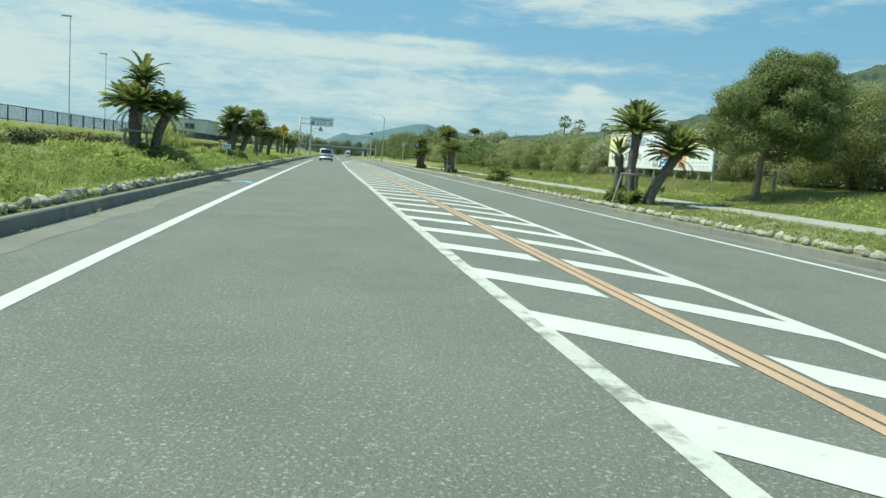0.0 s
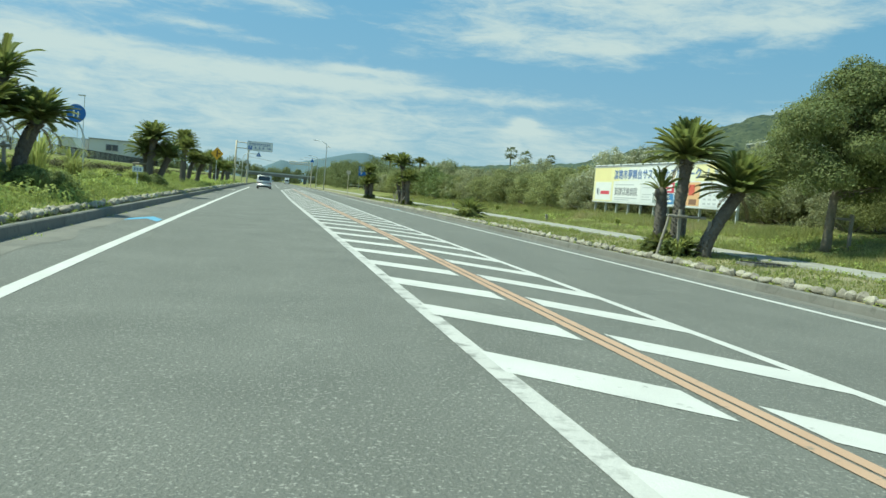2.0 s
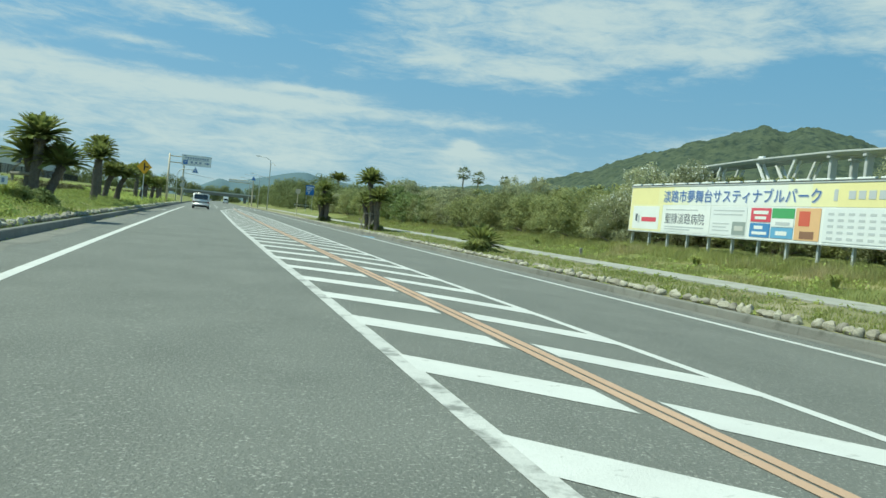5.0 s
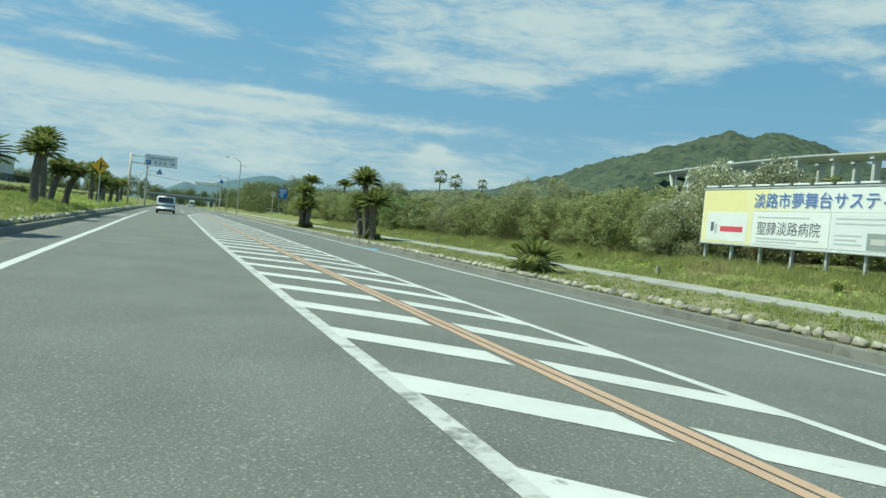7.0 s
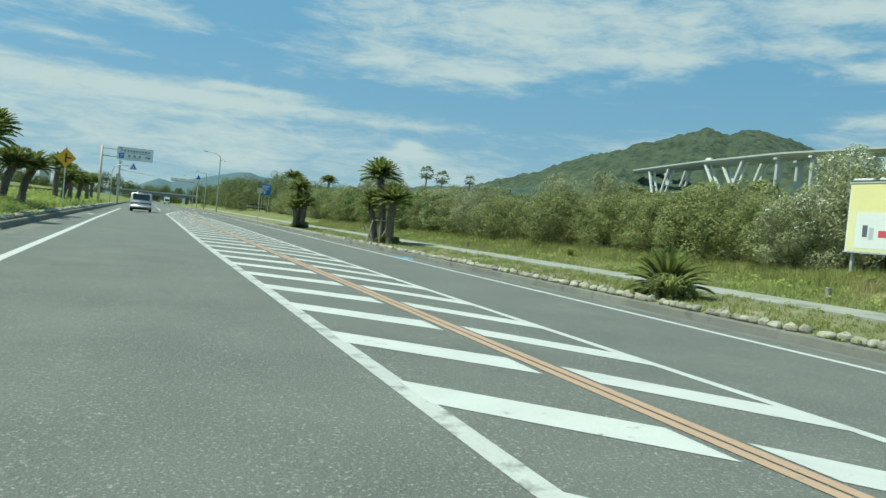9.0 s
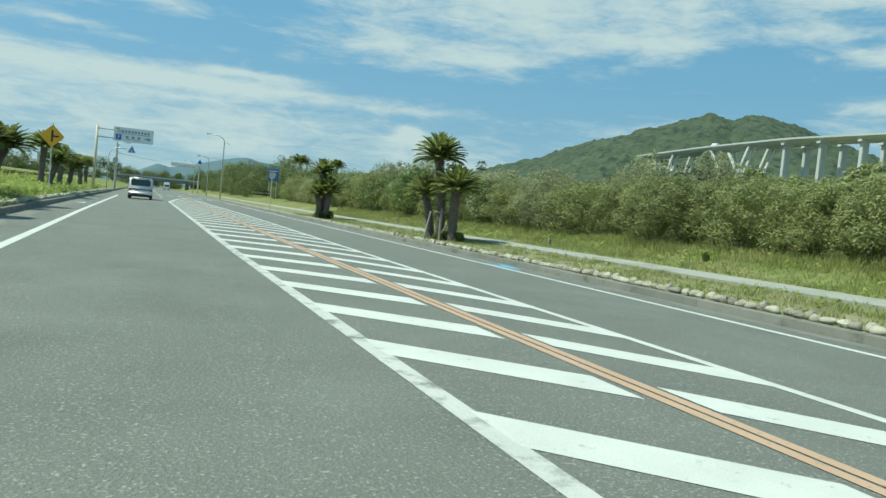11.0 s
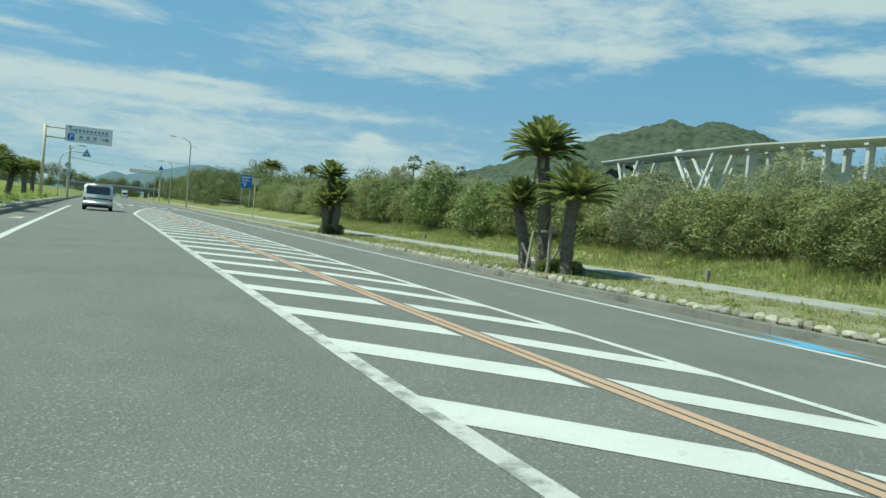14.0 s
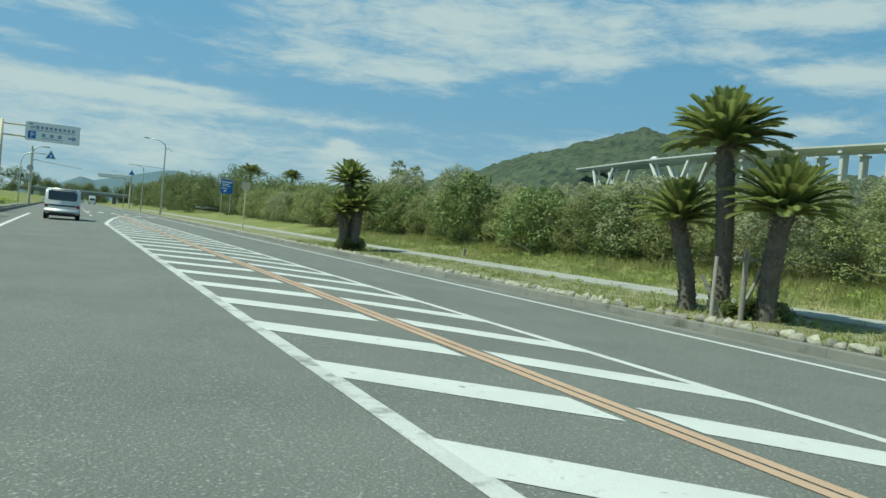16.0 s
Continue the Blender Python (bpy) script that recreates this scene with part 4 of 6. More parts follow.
# leafy bushes among the cycads on both verges
for x0, y0, k, h in ((7.05, 46.2, 0.22, 0.95), (7.35, 45.9, 0.19, 1.0), (6.95, 46.6, 0.16, 0.8), (7.45, 25.6, 0.2, 0.9), (7.75, 26.6, 0.24, 1.0), (7.2, 26.2, 0.18, 0.8), (8.2, 68.6, 0.16, 0.9), (7.6, 69.3, 0.14, 0.9), (7.3, 90.3, 0.26, 0.9), (7.8, 90.1, 0.24, 0.9), (-8.5, 28.0, 0.3, 0.8), (-9.1, 27.4, 0.26, 0.8), (-8.2, 29.5, 0.32, 0.7), (-8.3, 47.6, 0.3, 0.8), (-8.8, 47.0, 0.28, 0.8)):
    shrub("weed", x0, y0, k, h, int(y0 * 10))

# rounded dark bushes in front of the hedge
for x0, y0, k, h, n in ((14.9, 93.2, 1.2, 1.0, 910), (14.6, 86.4, 1.1, 0.86, 911), (15.3, 81.6, 0.95, 0.9, 912), (15.6, 103.0, 1.2, 0.85, 913), (15.8, 109.5, 1.15, 0.9, 914), (16.0, 116.5, 1.2, 0.9, 915)):
    shrub("round", x0, y0, k, h, n)

# bushes that stand above the hedge
shrub("grey", 18.2, 70.8, 1.12, 1.05, 901)
shrub("grey", 18.6, 66.6, 1.05, 1.1, 902)
shrub("flower", 17.2, 50.6, 1.08, 1.1, 903)
shrub("flower", 18.0, 48.4, 1.1, 1.08, 904)
shrub("grey", 18.3, 36.8, 1.05, 1.2, 905)
shrub("grey", 18.0, 101.0, 1.2, 1.15, 906)
shrub("grey", 17.6, 108.0, 1.2, 1.15, 907)

# ---- the billboard ----


def text_mesh(body, size, material, parent, m, depth=0.004, width=None, name="lettering"):
    cu = bpy.data.curves.new(name, "FONT")
    cu.body, cu.size, cu.align_x, cu.align_y = body, size, "LEFT", "BOTTOM_BASELINE"
    cu.extrude = depth
    tmp = bpy.data.objects.new("tmp_text", cu)
    me = bpy.data.meshes.new_from_object(tmp)
    bpy.data.objects.remove(tmp)
    me.name = name
    me.materials.clear()
    me.materials.append(material)
    xs = [v.co.x for v in me.vertices]
    if width and xs and max(xs) > min(xs):
        k = width / (max(xs) - min(xs))
        x0 = min(xs)
        for v in me.vertices:
            v.co.x = (v.co.x - x0) * k
    ob = new(name, me)
    ob.parent = parent
    ob.matrix_basis = m
    return ob


def billboard():
    W, H = 16.3, 2.25
    ob = empty("billboard", pose(15.35, 49.1, 1.54, 0, 0, -90) @ Matrix.Diagonal((0.871, 0.871, 0.85, 1)), "long white and yellow billboard with Japanese lettering on steel posts", "billboard")

    # local x runs along the board, z up; the face looks along -y
    def panel(name, x0, z0, x1, z1, m, lift, label=""):
        bm = bmesh.new()
        box(bm, x0, -lift, z0, x1, -lift + 0.008, z1)
        return part(name, bm, m, ob, label)
    bm = bmesh.new()
    box(bm, 0, 0, 0, W, 0.1, H, 0.01)
    part("board", bm, M["sign_white"], ob, "white board")
    yellow = flat("board_yellow", (0.8, 0.72, 0.36))
    cream = flat("board_cream", (0.8, 0.79, 0.6))
    pale = flat("board_pale", (0.72, 0.74, 0.75))
    white = M["sign_white"]
    # the headline band pales from yellow ends to a white middle
    tones = [yellow, yellow, flat("board_straw", (0.81, 0.75, 0.42)), cream, flat("board_ivory", (0.79, 0.79, 0.72)), white, white, white, flat("board_ivory", (0.79, 0.79, 0.72)), cream, flat("board_straw", (0.81, 0.75, 0.42)), yellow, yellow]
    for i, tone in enumerate(tones):
        a, b = 0.05 + i * (W - 0.1) / 13, 0.05 + (i + 1) * (W - 0.1) / 13
        panel("top_band", a, 1.36, b, H - 0.02, tone, 0.008)
    panel("side_panel", 0.05, 0.03, 2.98, 1.36, flat("board_lemon", (0.8, 0.75, 0.45)), 0.008)
    panel("advert", 0.36, 0.12, 2.72, 1.28, white, 0.016)
    panel("advert", 3.06, 0.08, 6.72, 1.3, white, 0.016)
    panel("advert", 6.78, 0.08, 9.12, 1.3, pale, 0.016)
    navy = flat("board_blue", (0.07, 0.16, 0.42))
    red = flat("board_red", (0.62, 0.08, 0.12))
    green = flat("board_green", (0.1, 0.36, 0.14))
    grey = flat("board_grey", (0.5, 0.52, 0.54))
    ink = flat("board_ink", (0.12, 0.13, 0.16))
    shade = flat("board_shade", (0.42, 0.47, 0.56))
    text_mesh("淡路市夢舞台サスティナブルパーク", 0.62, shade, ob, pose(3.05, -0.012, 1.5, 90), 0.002, width=9.95)
    text_mesh("淡路市夢舞台サスティナブルパーク", 0.62, navy, ob, pose(3.0, -0.018, 1.54, 90), 0.003, width=9.95)
    text_mesh("聖隷淡路病院", 0.55, ink, ob, pose(3.28, -0.021, 0.5, 90), 0.002, width=3.05)
    # plain bars where writing is too small to read
    bars = [(3.3, 1.1, 2.5, 0.05), (3.3, 0.28, 3.0, 0.06), (3.3, 0.17, 2.0, 0.05), (6.95, 1.12, 2.0, 0.05), (6.95, 0.95, 1.9, 0.05), (6.95, 0.55, 1.1, 0.05), (6.95, 0.4, 0.9, 0.05), (6.95, 0.25, 1.1, 0.05)]
    for x, z, w, h in bars:
        panel("text_bar", x, z, x + w, z + h, grey, 0.022)
    panel("logo", 0.62, 0.5, 0.8, 0.88, ink, 0.022)
    panel("logo", 0.86, 0.42, 1.02, 0.8, grey, 0.022)
    panel("text_bar", 1.2, 0.5, 2.5, 0.72, red, 0.022)
    panel("picture", 8.25, 0.12, 9.08, 0.68, flat("board_photo", (0.3, 0.34, 0.33)), 0.022, "small photograph panel")
    panel("picture", 8.4, 0.3, 8.95, 0.5, flat("board_facade", (0.55, 0.55, 0.52)), 0.028)
    panel("advert", 9.35, 0.72, 10.5, 1.28, red, 0.018)
    panel("advert", 9.35, 0.1, 10.5, 0.66, flat("board_deep", (0.08, 0.24, 0.5)), 0.018)
    panel("advert", 10.56, 0.88, 11.75, 1.28, green, 0.018)
    panel("advert", 10.56, 0.55, 11.75, 0.88, white, 0.018)
    panel("advert", 10.56, 0.1, 11.75, 0.52, flat("board_cyan", (0.16, 0.38, 0.6)), 0.018)
    panel("advert", 11.82, 0.08, 13.05, 1.3, flat("board_peach", (0.72, 0.45, 0.24)), 0.018)
    panel("picture", 12.0, 0.62, 12.55, 1.18, flat("board_brick", (0.6, 0.12, 0.08)), 0.024)
    panel("picture", 12.1, 0.14, 12.8, 0.42, flat("board_brown", (0.26, 0.14, 0.09)), 0.024)
    panel("advert", 13.2, 0.08, W - 0.1, 1.3, pale, 0.018)
    for x, z, w, h in ((9.5, 1.03, 0.85, 0.14), (9.6, 0.82, 0.65, 0.12), (9.5, 0.2, 0.85, 0.12), (10.8, 0.62, 0.75, 0.12), (10.85, 0.22, 0.6, 0.16), (9.6, 0.42, 0.5, 0.14)):
        panel("text_bar", x, z, x + w, z + h, grey if 10.7 < x < 10.82 else white, 0.024)
    for i in range(6):
        for j in range(5):
            x, z = 13.4 + i * 0.45, 0.18 + j * 0.22
            panel("text_bar", x, z, x + 0.26, z + 0.09, grey, 0.024)
    panel("emblem", 13.55, 1.58, 13.72, 2.0, grey, 0.018)
    for i in range(4):
        panel("text_bar", 14.2 + i * 0.42, 1.64, 14.5 + i * 0.42, 1.94, grey, 0.018)
    # frame, lamps on top and posts behind
    for x0, z0, x1, z1 in ((-0.04, -0.04, W + 0.04, 0.0), (-0.04, H, W + 0.04, H + 0.05)):
        bm = bmesh.new()
        box(bm, x0, -0.03, z0, x1, 0.13, z1)
        part("frame", bm, M["galv"], ob)
    for i in range(11):
        x = 0.2 + i * (W - 0.4) / 10
        bm = bmesh.new()
        box(bm, x - 0.05, 0.12, -1.3, x + 0.05, 0.24, H * 0.9, 0.008)
        part("post", bm, M["galv"], ob)
    bm = bmesh.new()
    box(bm, -0.04, -0.02, H + 0.05, W + 0.04, 0.08, H + 0.08)
    part("lamp_rail", bm, M["dark_metal"], ob)
    for i in range(17):
        x = i * W / 17
        bm = bmesh.new()
        box(bm, x + 0.1, -0.05, H + 0.08, x + W / 17 - 0.1, 0.09, H + 0.16, 0.02)
        part("lamp_tube", bm, M["sign_white"], ob, "white tube light casing")
    for i in range(2):
        bm = bmesh.new()
        box(bm, 0, 0.26, 0.4 + i * 1.2, W, 0.32, 0.47 + i * 1.2)
        part("back_rail", bm, M["galv"], ob)


billboard()

# ---- road furniture ----


def pole(bm, h, r0, r1, x=0.0, y=0.0, z=-0.1):
    tube(bm, [(x, y, z), (x, y, h)], [r0, r1], 12)


def overhead_sign():
    ob = empty("overhead_sign", pose(-8.2, 123.5, ground_z(-8.2, 123.5)) @ Matrix.Diagonal((0.87, 0.87, 0.905, 1)), "white overhead direction sign on a cantilevered beige pole", "road sign")
    bm = bmesh.new()
    pole(bm, 6.9, 0.16, 0.13)
    part("pole", bm, M["beige"], ob, "", True)
    for z in (5.7, 6.6):
        bm = bmesh.new()
        tube(bm, [(0, 0, z), (1.8, 0, z), (5.5, 0, z)], [0.07, 0.06, 0.05], 8)
        part("arm", bm, M["beige"], ob)
    bm = bmesh.new()
    box(bm, 1.75, -0.14, 5.45, 5.9, -0.1, 6.95, 0.02)
    board = part("board", bm, M["sign_white"], ob, "white sign board")
    bars = [(2.55 + i * 0.34, 6.42, 0.22, 0.24) for i in range(9)]
    bars += [(2.1 + i * 0.14, 6.46, 0.1, 0.14) for i in range(3)] + [(2.0, 6.72, 0.3, 0.14), (2.1, 6.28, 3.5, 0.05)]
    bars += [(3.0 + i * 0.62, 5.82, 0.28, 0.26) for i in range(3)] + [(3.0, 5.68, 1.5, 0.05)]
    for x0, z0, w, h in bars:
        bm = bmesh.new()
        box(bm, x0, -0.15, z0, x0 + w, -0.143, z0 + h)
        part("text_bar", bm, M["sign_ink"], board)
    bm = bmesh.new()
    box(bm, 1.95, -0.15, 5.6, 2.55, -0.143, 6.2)
    part("symbol_plate", bm, M["sign_blue"], board, "blue parking symbol plate")
    text_mesh("P", 0.6, M["sign_white"], board, pose(2.12, -0.155, 5.69, 90), 0.002)
    bm = bmesh.new()
    prism(bm, [(5.0, 5.85), (5.35, 5.85), (5.35, 5.7), (5.7, 5.93), (5.35, 6.15), (5.35, 6.0), (5.0, 6.0)], 0.007)
    bmesh.ops.translate(bm, vec=(0, -0.15, 0), verts=bm.verts)
    part("arrow", bm, M["sign_ink"], board)


def diamond_sign():
    ob = empty("warning_sign", pose(-8.4, 89.2, ground_z(-8.4, 89.2)) @ Matrix.Diagonal((0.87, 0.87, 0.9, 1)), "yellow diamond junction warning sign on a grey post", "road sign")
    bm = bmesh.new()
    pole(bm, 4.2, 0.04, 0.04)
    part("post", bm, M["galv"], ob)
    bm = bmesh.new()
    r = 0.72
    prism(bm, [(0, -r), (r, 0), (0, r), (-r, 0)], 0.03)
    bmesh.ops.translate(bm, vec=(0, -0.08, 3.4), verts=bm.verts)
    plate = part("plate", bm, M["sign_yellow"], ob)
    bm = bmesh.new()
    box(bm, -0.06, -0.09, 3.05, 0.06, -0.082, 3.75)
    box(bm, 0.06, -0.09, 3.35, 0.38, -0.082, 3.45)
    part("symbol", bm, M["sign_black"], plate)


def round_sign(x, y, h, r, mt, label):
    ob = empty("road_sign", pose(x, y, ground_z(x, y)), label, "road sign")
    bm = bmesh.new()
    tube(bm, [(0, 0, -0.1), (0, 0, h * 0.6), (-0.12, 0, h * 0.75), (-0.35, 0, h * 0.9), (-0.35, 0, h + r * 0.5)], 0.035, 8)
    part("post", bm, M["galv"], ob)
    bm = bmesh.new()
    bmesh.ops.create_cone(bm, cap_ends=True, segments=28, radius1=r, radius2=r, depth=0.03, matrix=pose(-0.35, -0.06, h, 90))
    plate = part("plate", bm, M[mt], ob)
    bm = bmesh.new()
    box(bm, -0.47, -0.085, h - 0.2, -0.4, -0.078, h + 0.12)
    box(bm, -0.3, -0.085, h - 0.16, -0.23, -0.078, h + 0.08)
    part("symbol", bm, M["sign_white"], plate)


def small_sign(x, y):
    ob = empty("marker_sign", pose(x, y, ground_z(x, y)), "small white rectangular marker sign on a thin post", "road sign")
    bm = bmesh.new()
    pole(bm, 1.0, 0.025, 0.025)
    part("post", bm, M["galv"], ob)
    bm = bmesh.new()
    box(bm, -0.21, -0.04, 0.72, 0.21, -0.025, 0.94)
    plate = part("plate", bm, M["sign_white"], ob)
    bm = bmesh.new()
    for i in range(3):
        box(bm, -0.15 + i * 0.11, -0.046, 0.77, -0.08 + i * 0.11, -0.041, 0.89)
    part("text_bar", bm, M["sign_ink"], plate)


def street_lamp(x, y, h, arm, label="tall grey street lamp with a curved arm", sign=0.0):
    ob = empty("street_lamp", pose(x, y, ground_z(x, y)), label, "street lamp", "street lamps")
    s = 1 if arm > 0 else -1
    bm = bmesh.new()
    tube(bm, [(0, 0, -0.1), (0, 0, h * 0.9), (s * 0.12, 0, h * 0.94), (arm * 0.4, 0, h * 0.985), (arm, 0, h)], [0.11, 0.08, 0.07, 0.05, 0.04], 10)
    part("pole", bm, M["galv"], ob, "", True)
    bm = bmesh.new()
    box(bm, min(arm, arm + s * 0.7), -0.13, h - 0.06, max(arm, arm + s * 0.7), 0.13, h + 0.06, 0.03)
    part("lamp_head", bm, M["sign_grey"], ob)
    if sign:
        bm = bmesh.new()
        tube(bm, [(0, 0, h * 0.86), (-s * 0.3, 0, h * 0.9), (-s * 0.9, 0, h * 0.86)], [0.05, 0.045, 0.035], 8)
        part("short_arm", bm, M["beige"], ob)
        bm = bmesh.new()
        tube(bm, [(0, 0, sign), (-4.5, 0, sign + 0.1)], [0.05, 0.035], 8)
        part("signal_arm", bm, M["galv"], ob)


overhead_sign()
diamond_sign()
round_sign(-10.55, 42.6, 2.5, 0.38, "sign_blue", "round blue footpath sign on a bent grey post")
small_sign(-8.1, 41.0)
street_lamp(7.6, 168.0, 10.0, -2.1, sign=6.2)
street_lamp(-7.5, 158.0, 6.9, 1.0)

# ---- vehicles ----


def van(x, y):
    ob = empty("minivan", pose(x, y, road_z(x)), "boxy silver minivan seen from behind on the road", "car")
    L, W, H = 4.0, 1.74, 1.66
    bm = bmesh.new()
    side = [(0.06, 0.3), (0.0, 0.55), (0.03, 0.95), (0.12, 1.5), (0.24, H - 0.03), (0.45, H), (2.5, H - 0.02), (2.75, H - 0.1), (3.25, 1.08), (3.9, 0.92), (L, 0.62), (3.92, 0.3)]
    prism(bm, side, W, axis=0)
    bmesh.ops.translate(bm, vec=(-W / 2, 0, 0), verts=bm.verts)
    for v in bm.verts:
        if v.co.z > 1.0:
            v.co.x *= 1.0 - 0.085 * (v.co.z - 1.0)
    bmesh.ops.bevel(bm, geom=list(bm.edges), offset=0.075, segments=3, affect="EDGES")
    part("body", bm, M["silver"], ob, "", True)

    def plate(name, outline, depth, m, label=""):
        bm = bmesh.new()
        prism(bm, outline, depth)
        for v in bm.verts:
            v.co.y += 0.005 + max(0.0, v.co.z - 0.95) * 0.165
        return part(name, bm, m, ob, label)
    plate("rear_window", [(-0.7, 1.07), (-0.62, 1.03), (0.6, 1.03), (0.68, 1.08), (0.69, 1.4), (0.62, 1.5), (0.5, 1.53), (-0.66, 1.53), (-0.71, 1.47)], 0.03, M["glass_dark"])
    # no hollow is cut: a flush dark plate paints the recess's shade
    plate("recess_shade_strip", [(-0.66, 0.72), (0.66, 0.72), (0.62, 0.8), (-0.62, 0.8)], 0.02, M["dark_metal"], "dark strip painting the shade of the tailgate recess")
    plate("badge", [(-0.06, 0.88), (0.06, 0.88), (0.06, 0.93), (-0.06, 0.93)], 0.01, M["galv"])
    plate("number_plate", [(-0.17, 0.5), (0.17, 0.5), (0.17, 0.66), (-0.17, 0.66)], 0.005, M["sign_white"])
    bm = bmesh.new()
    box(bm, -0.88, -0.07, 0.34, 0.88, 0.25, 0.58, 0.06)
    part("bumper", bm, M["silver"], ob, "", True)
    bm = bmesh.new()
    box(bm, -0.64, 0.1, H - 0.07, 0.64, 0.4, H - 0.005, 0.025)
    part("roof_spoiler", bm, M["silver"], ob, "", True)
    bm = bmesh.new()
    box(bm, -0.6, -0.074, 0.28, 0.6, 0.1, 0.38, 0.02)
    part("bumper_grille", bm, M["dark_metal"], ob)
    bm = bmesh.new()
    tube(bm, [(0.0, 0.02, 1.06), (0.4, 0.035, 1.14)], 0.012, 6)
    part("wiper", bm, M["dark_metal"], ob)
    for s in (-1, 1):
        bm = bmesh.new()
        box(bm, s * 0.76 - 0.09, -0.02, 0.66, s * 0.76 + 0.09, 0.12, 0.8, 0.02)
        part("tail_light", bm, M["red_lamp"], ob)
        bm = bmesh.new()
        box(bm, s * 0.98 - 0.11, 2.85, 1.0, s * 0.98 + 0.11, 3.0, 1.16, 0.03)
        part("door_mirror", bm, M["silver"], ob)
        for yy in (0.72, 3.25):
            bm = bmesh.new()
            bmesh.ops.create_cone(bm, cap_ends=True, segments=24, radius1=0.31, radius2=0.31, depth=0.2, matrix=pose(s * 0.77, yy, 0.31, 0, 90))
            wheel = part("wheel", bm, M["rubber"], ob)
            bm = bmesh.new()
            bmesh.ops.create_cone(bm, cap_ends=True, segments=20, radius1=0.19, radius2=0.17, depth=0.03, matrix=pose(s * 0.875, yy, 0.31, 0, 90))
            part("rim", bm, M["galv"], wheel)
        for a, b in ((0.42, 1.3), (1.38, 2.15), (2.22, 2.85)):
            bm = bmesh.new()
            slant = 0.28 if b > 2.5 else 0.0
            prism(bm, [(a, 1.06), (b, 1.06), (b - slant, 1.52), (a, 1.52)], 0.02, axis=0)
            for v in bm.verts:
                v.co.x = s * (0.866 - 0.074 * (v.co.z - 1.0)) + (0.008 * s if abs(v.co.x) > 0.01 else 0)
            part("side_window", bm, M["glass_dark"], ob)
    bm = bmesh.new()
    box(bm, -0.7, 0.1, 0.2, 0.7, 3.7, 0.34, 0.02)
    part("underbody", bm, M["rubber"], ob)


van(-3.72, 104.5)

# ---- distance ----


def ridge(name, label, dist, az0, az1, profile, material, depth, base=-5.0, rough=6.0, seed=0, steps=90, trees=0.0, lift=0.955):
    """A hill whose skyline, seen from the road, follows profile: (azimuth in degrees to the right of the road, height over distance)."""
    rows = []
    levels = 80 if trees else 14
    for j in range(levels + 1):
        s = j / levels
        row = []
        for i in range(steps + 1):
            az = az0 + (az1 - az0) * i / steps
            h = lerp(profile, az) * dist * lift
            k = math.sin(s * math.pi / 2) ** 0.9
            d = dist - depth * (1 - s)
            x, y = d * math.sin(radians(az)), d * math.cos(radians(az)) + 40
            wob = rough * noise.fractal(Vector((x * 0.005, y * 0.005, seed)), 1.0, 2.0, 4) * (1.03 - s)
            # crowns of single trees
            wob += trees * noise.noise(Vector((x * 0.045, y * 0.045, seed))) + trees * 0.8 * noise.noise(Vector((x * 0.11, y * 0.11, seed + 4)))
            row.append((x, y, base + (h - base) * k + wob))
        rows.append(row)
    rows.append([(x * 1.15, y * 1.15, base) for x, y, z in rows[-1]])
    return tagged(new(name, rows_mesh(name, rows, M[material])), label, "hill", kind="structure")


ridge("backdrop_hill", "wooded green hill with two summits beyond the viaduct", 1500, 20, 64, [(20, 0.04), (25.5, 0.0685), (28, 0.083), (29.5, 0.098), (31.9, 0.114), (34.3, 0.124), (37.3, 0.1395), (39.4, 0.1495), (40.9, 0.1405), (42, 0.1465), (43.2, 0.146), (44.2, 0.1405), (45.2, 0.138), (46.2, 0.13), (50, 0.11), (64, 0.09)], "hill", 800, rough=30, seed=1, steps=420, trees=5.0, lift=0.945)
ridge("backdrop_mountains", "mountains on the horizon, coloured blue for distance haze", 4300, -14, 20, [(-14, 0.0), (-4, 0.004), (-1.5, 0.0105), (-0.5, 0.019), (0.5, 0.0278), (0.9, 0.0262), (1.3, 0.0245), (2.1, 0.0283), (3.5, 0.0348), (5.1, 0.0428), (5.8, 0.0455), (6.6, 0.0468), (7.35, 0.043), (8.2, 0.042), (12, 0.03), (20, 0.02)], "far_hill", 1200, rough=8, seed=2, steps=120)
ridge("backdrop_ridge", "low wooded ridge beyond the hedge", 800, 6, 40, [(6, 0.018), (8, 0.028), (11, 0.035), (15, 0.042), (20, 0.052), (24, 0.058), (28, 0.065), (32, 0.06), (40, 0.05)], "far_ridge", 350, rough=6, seed=3, steps=220, trees=3.5)

# ---- viaduct on the hillside ----
DECK = [(940, 560), (860, 541), (770, 523), (650, 500), (530, 486), (440, 494), (330, 500), (150, 512), (20, 520)]


def deck_x(y):
    return lerp([(b, a) for b, a in sorted(DECK)], y)


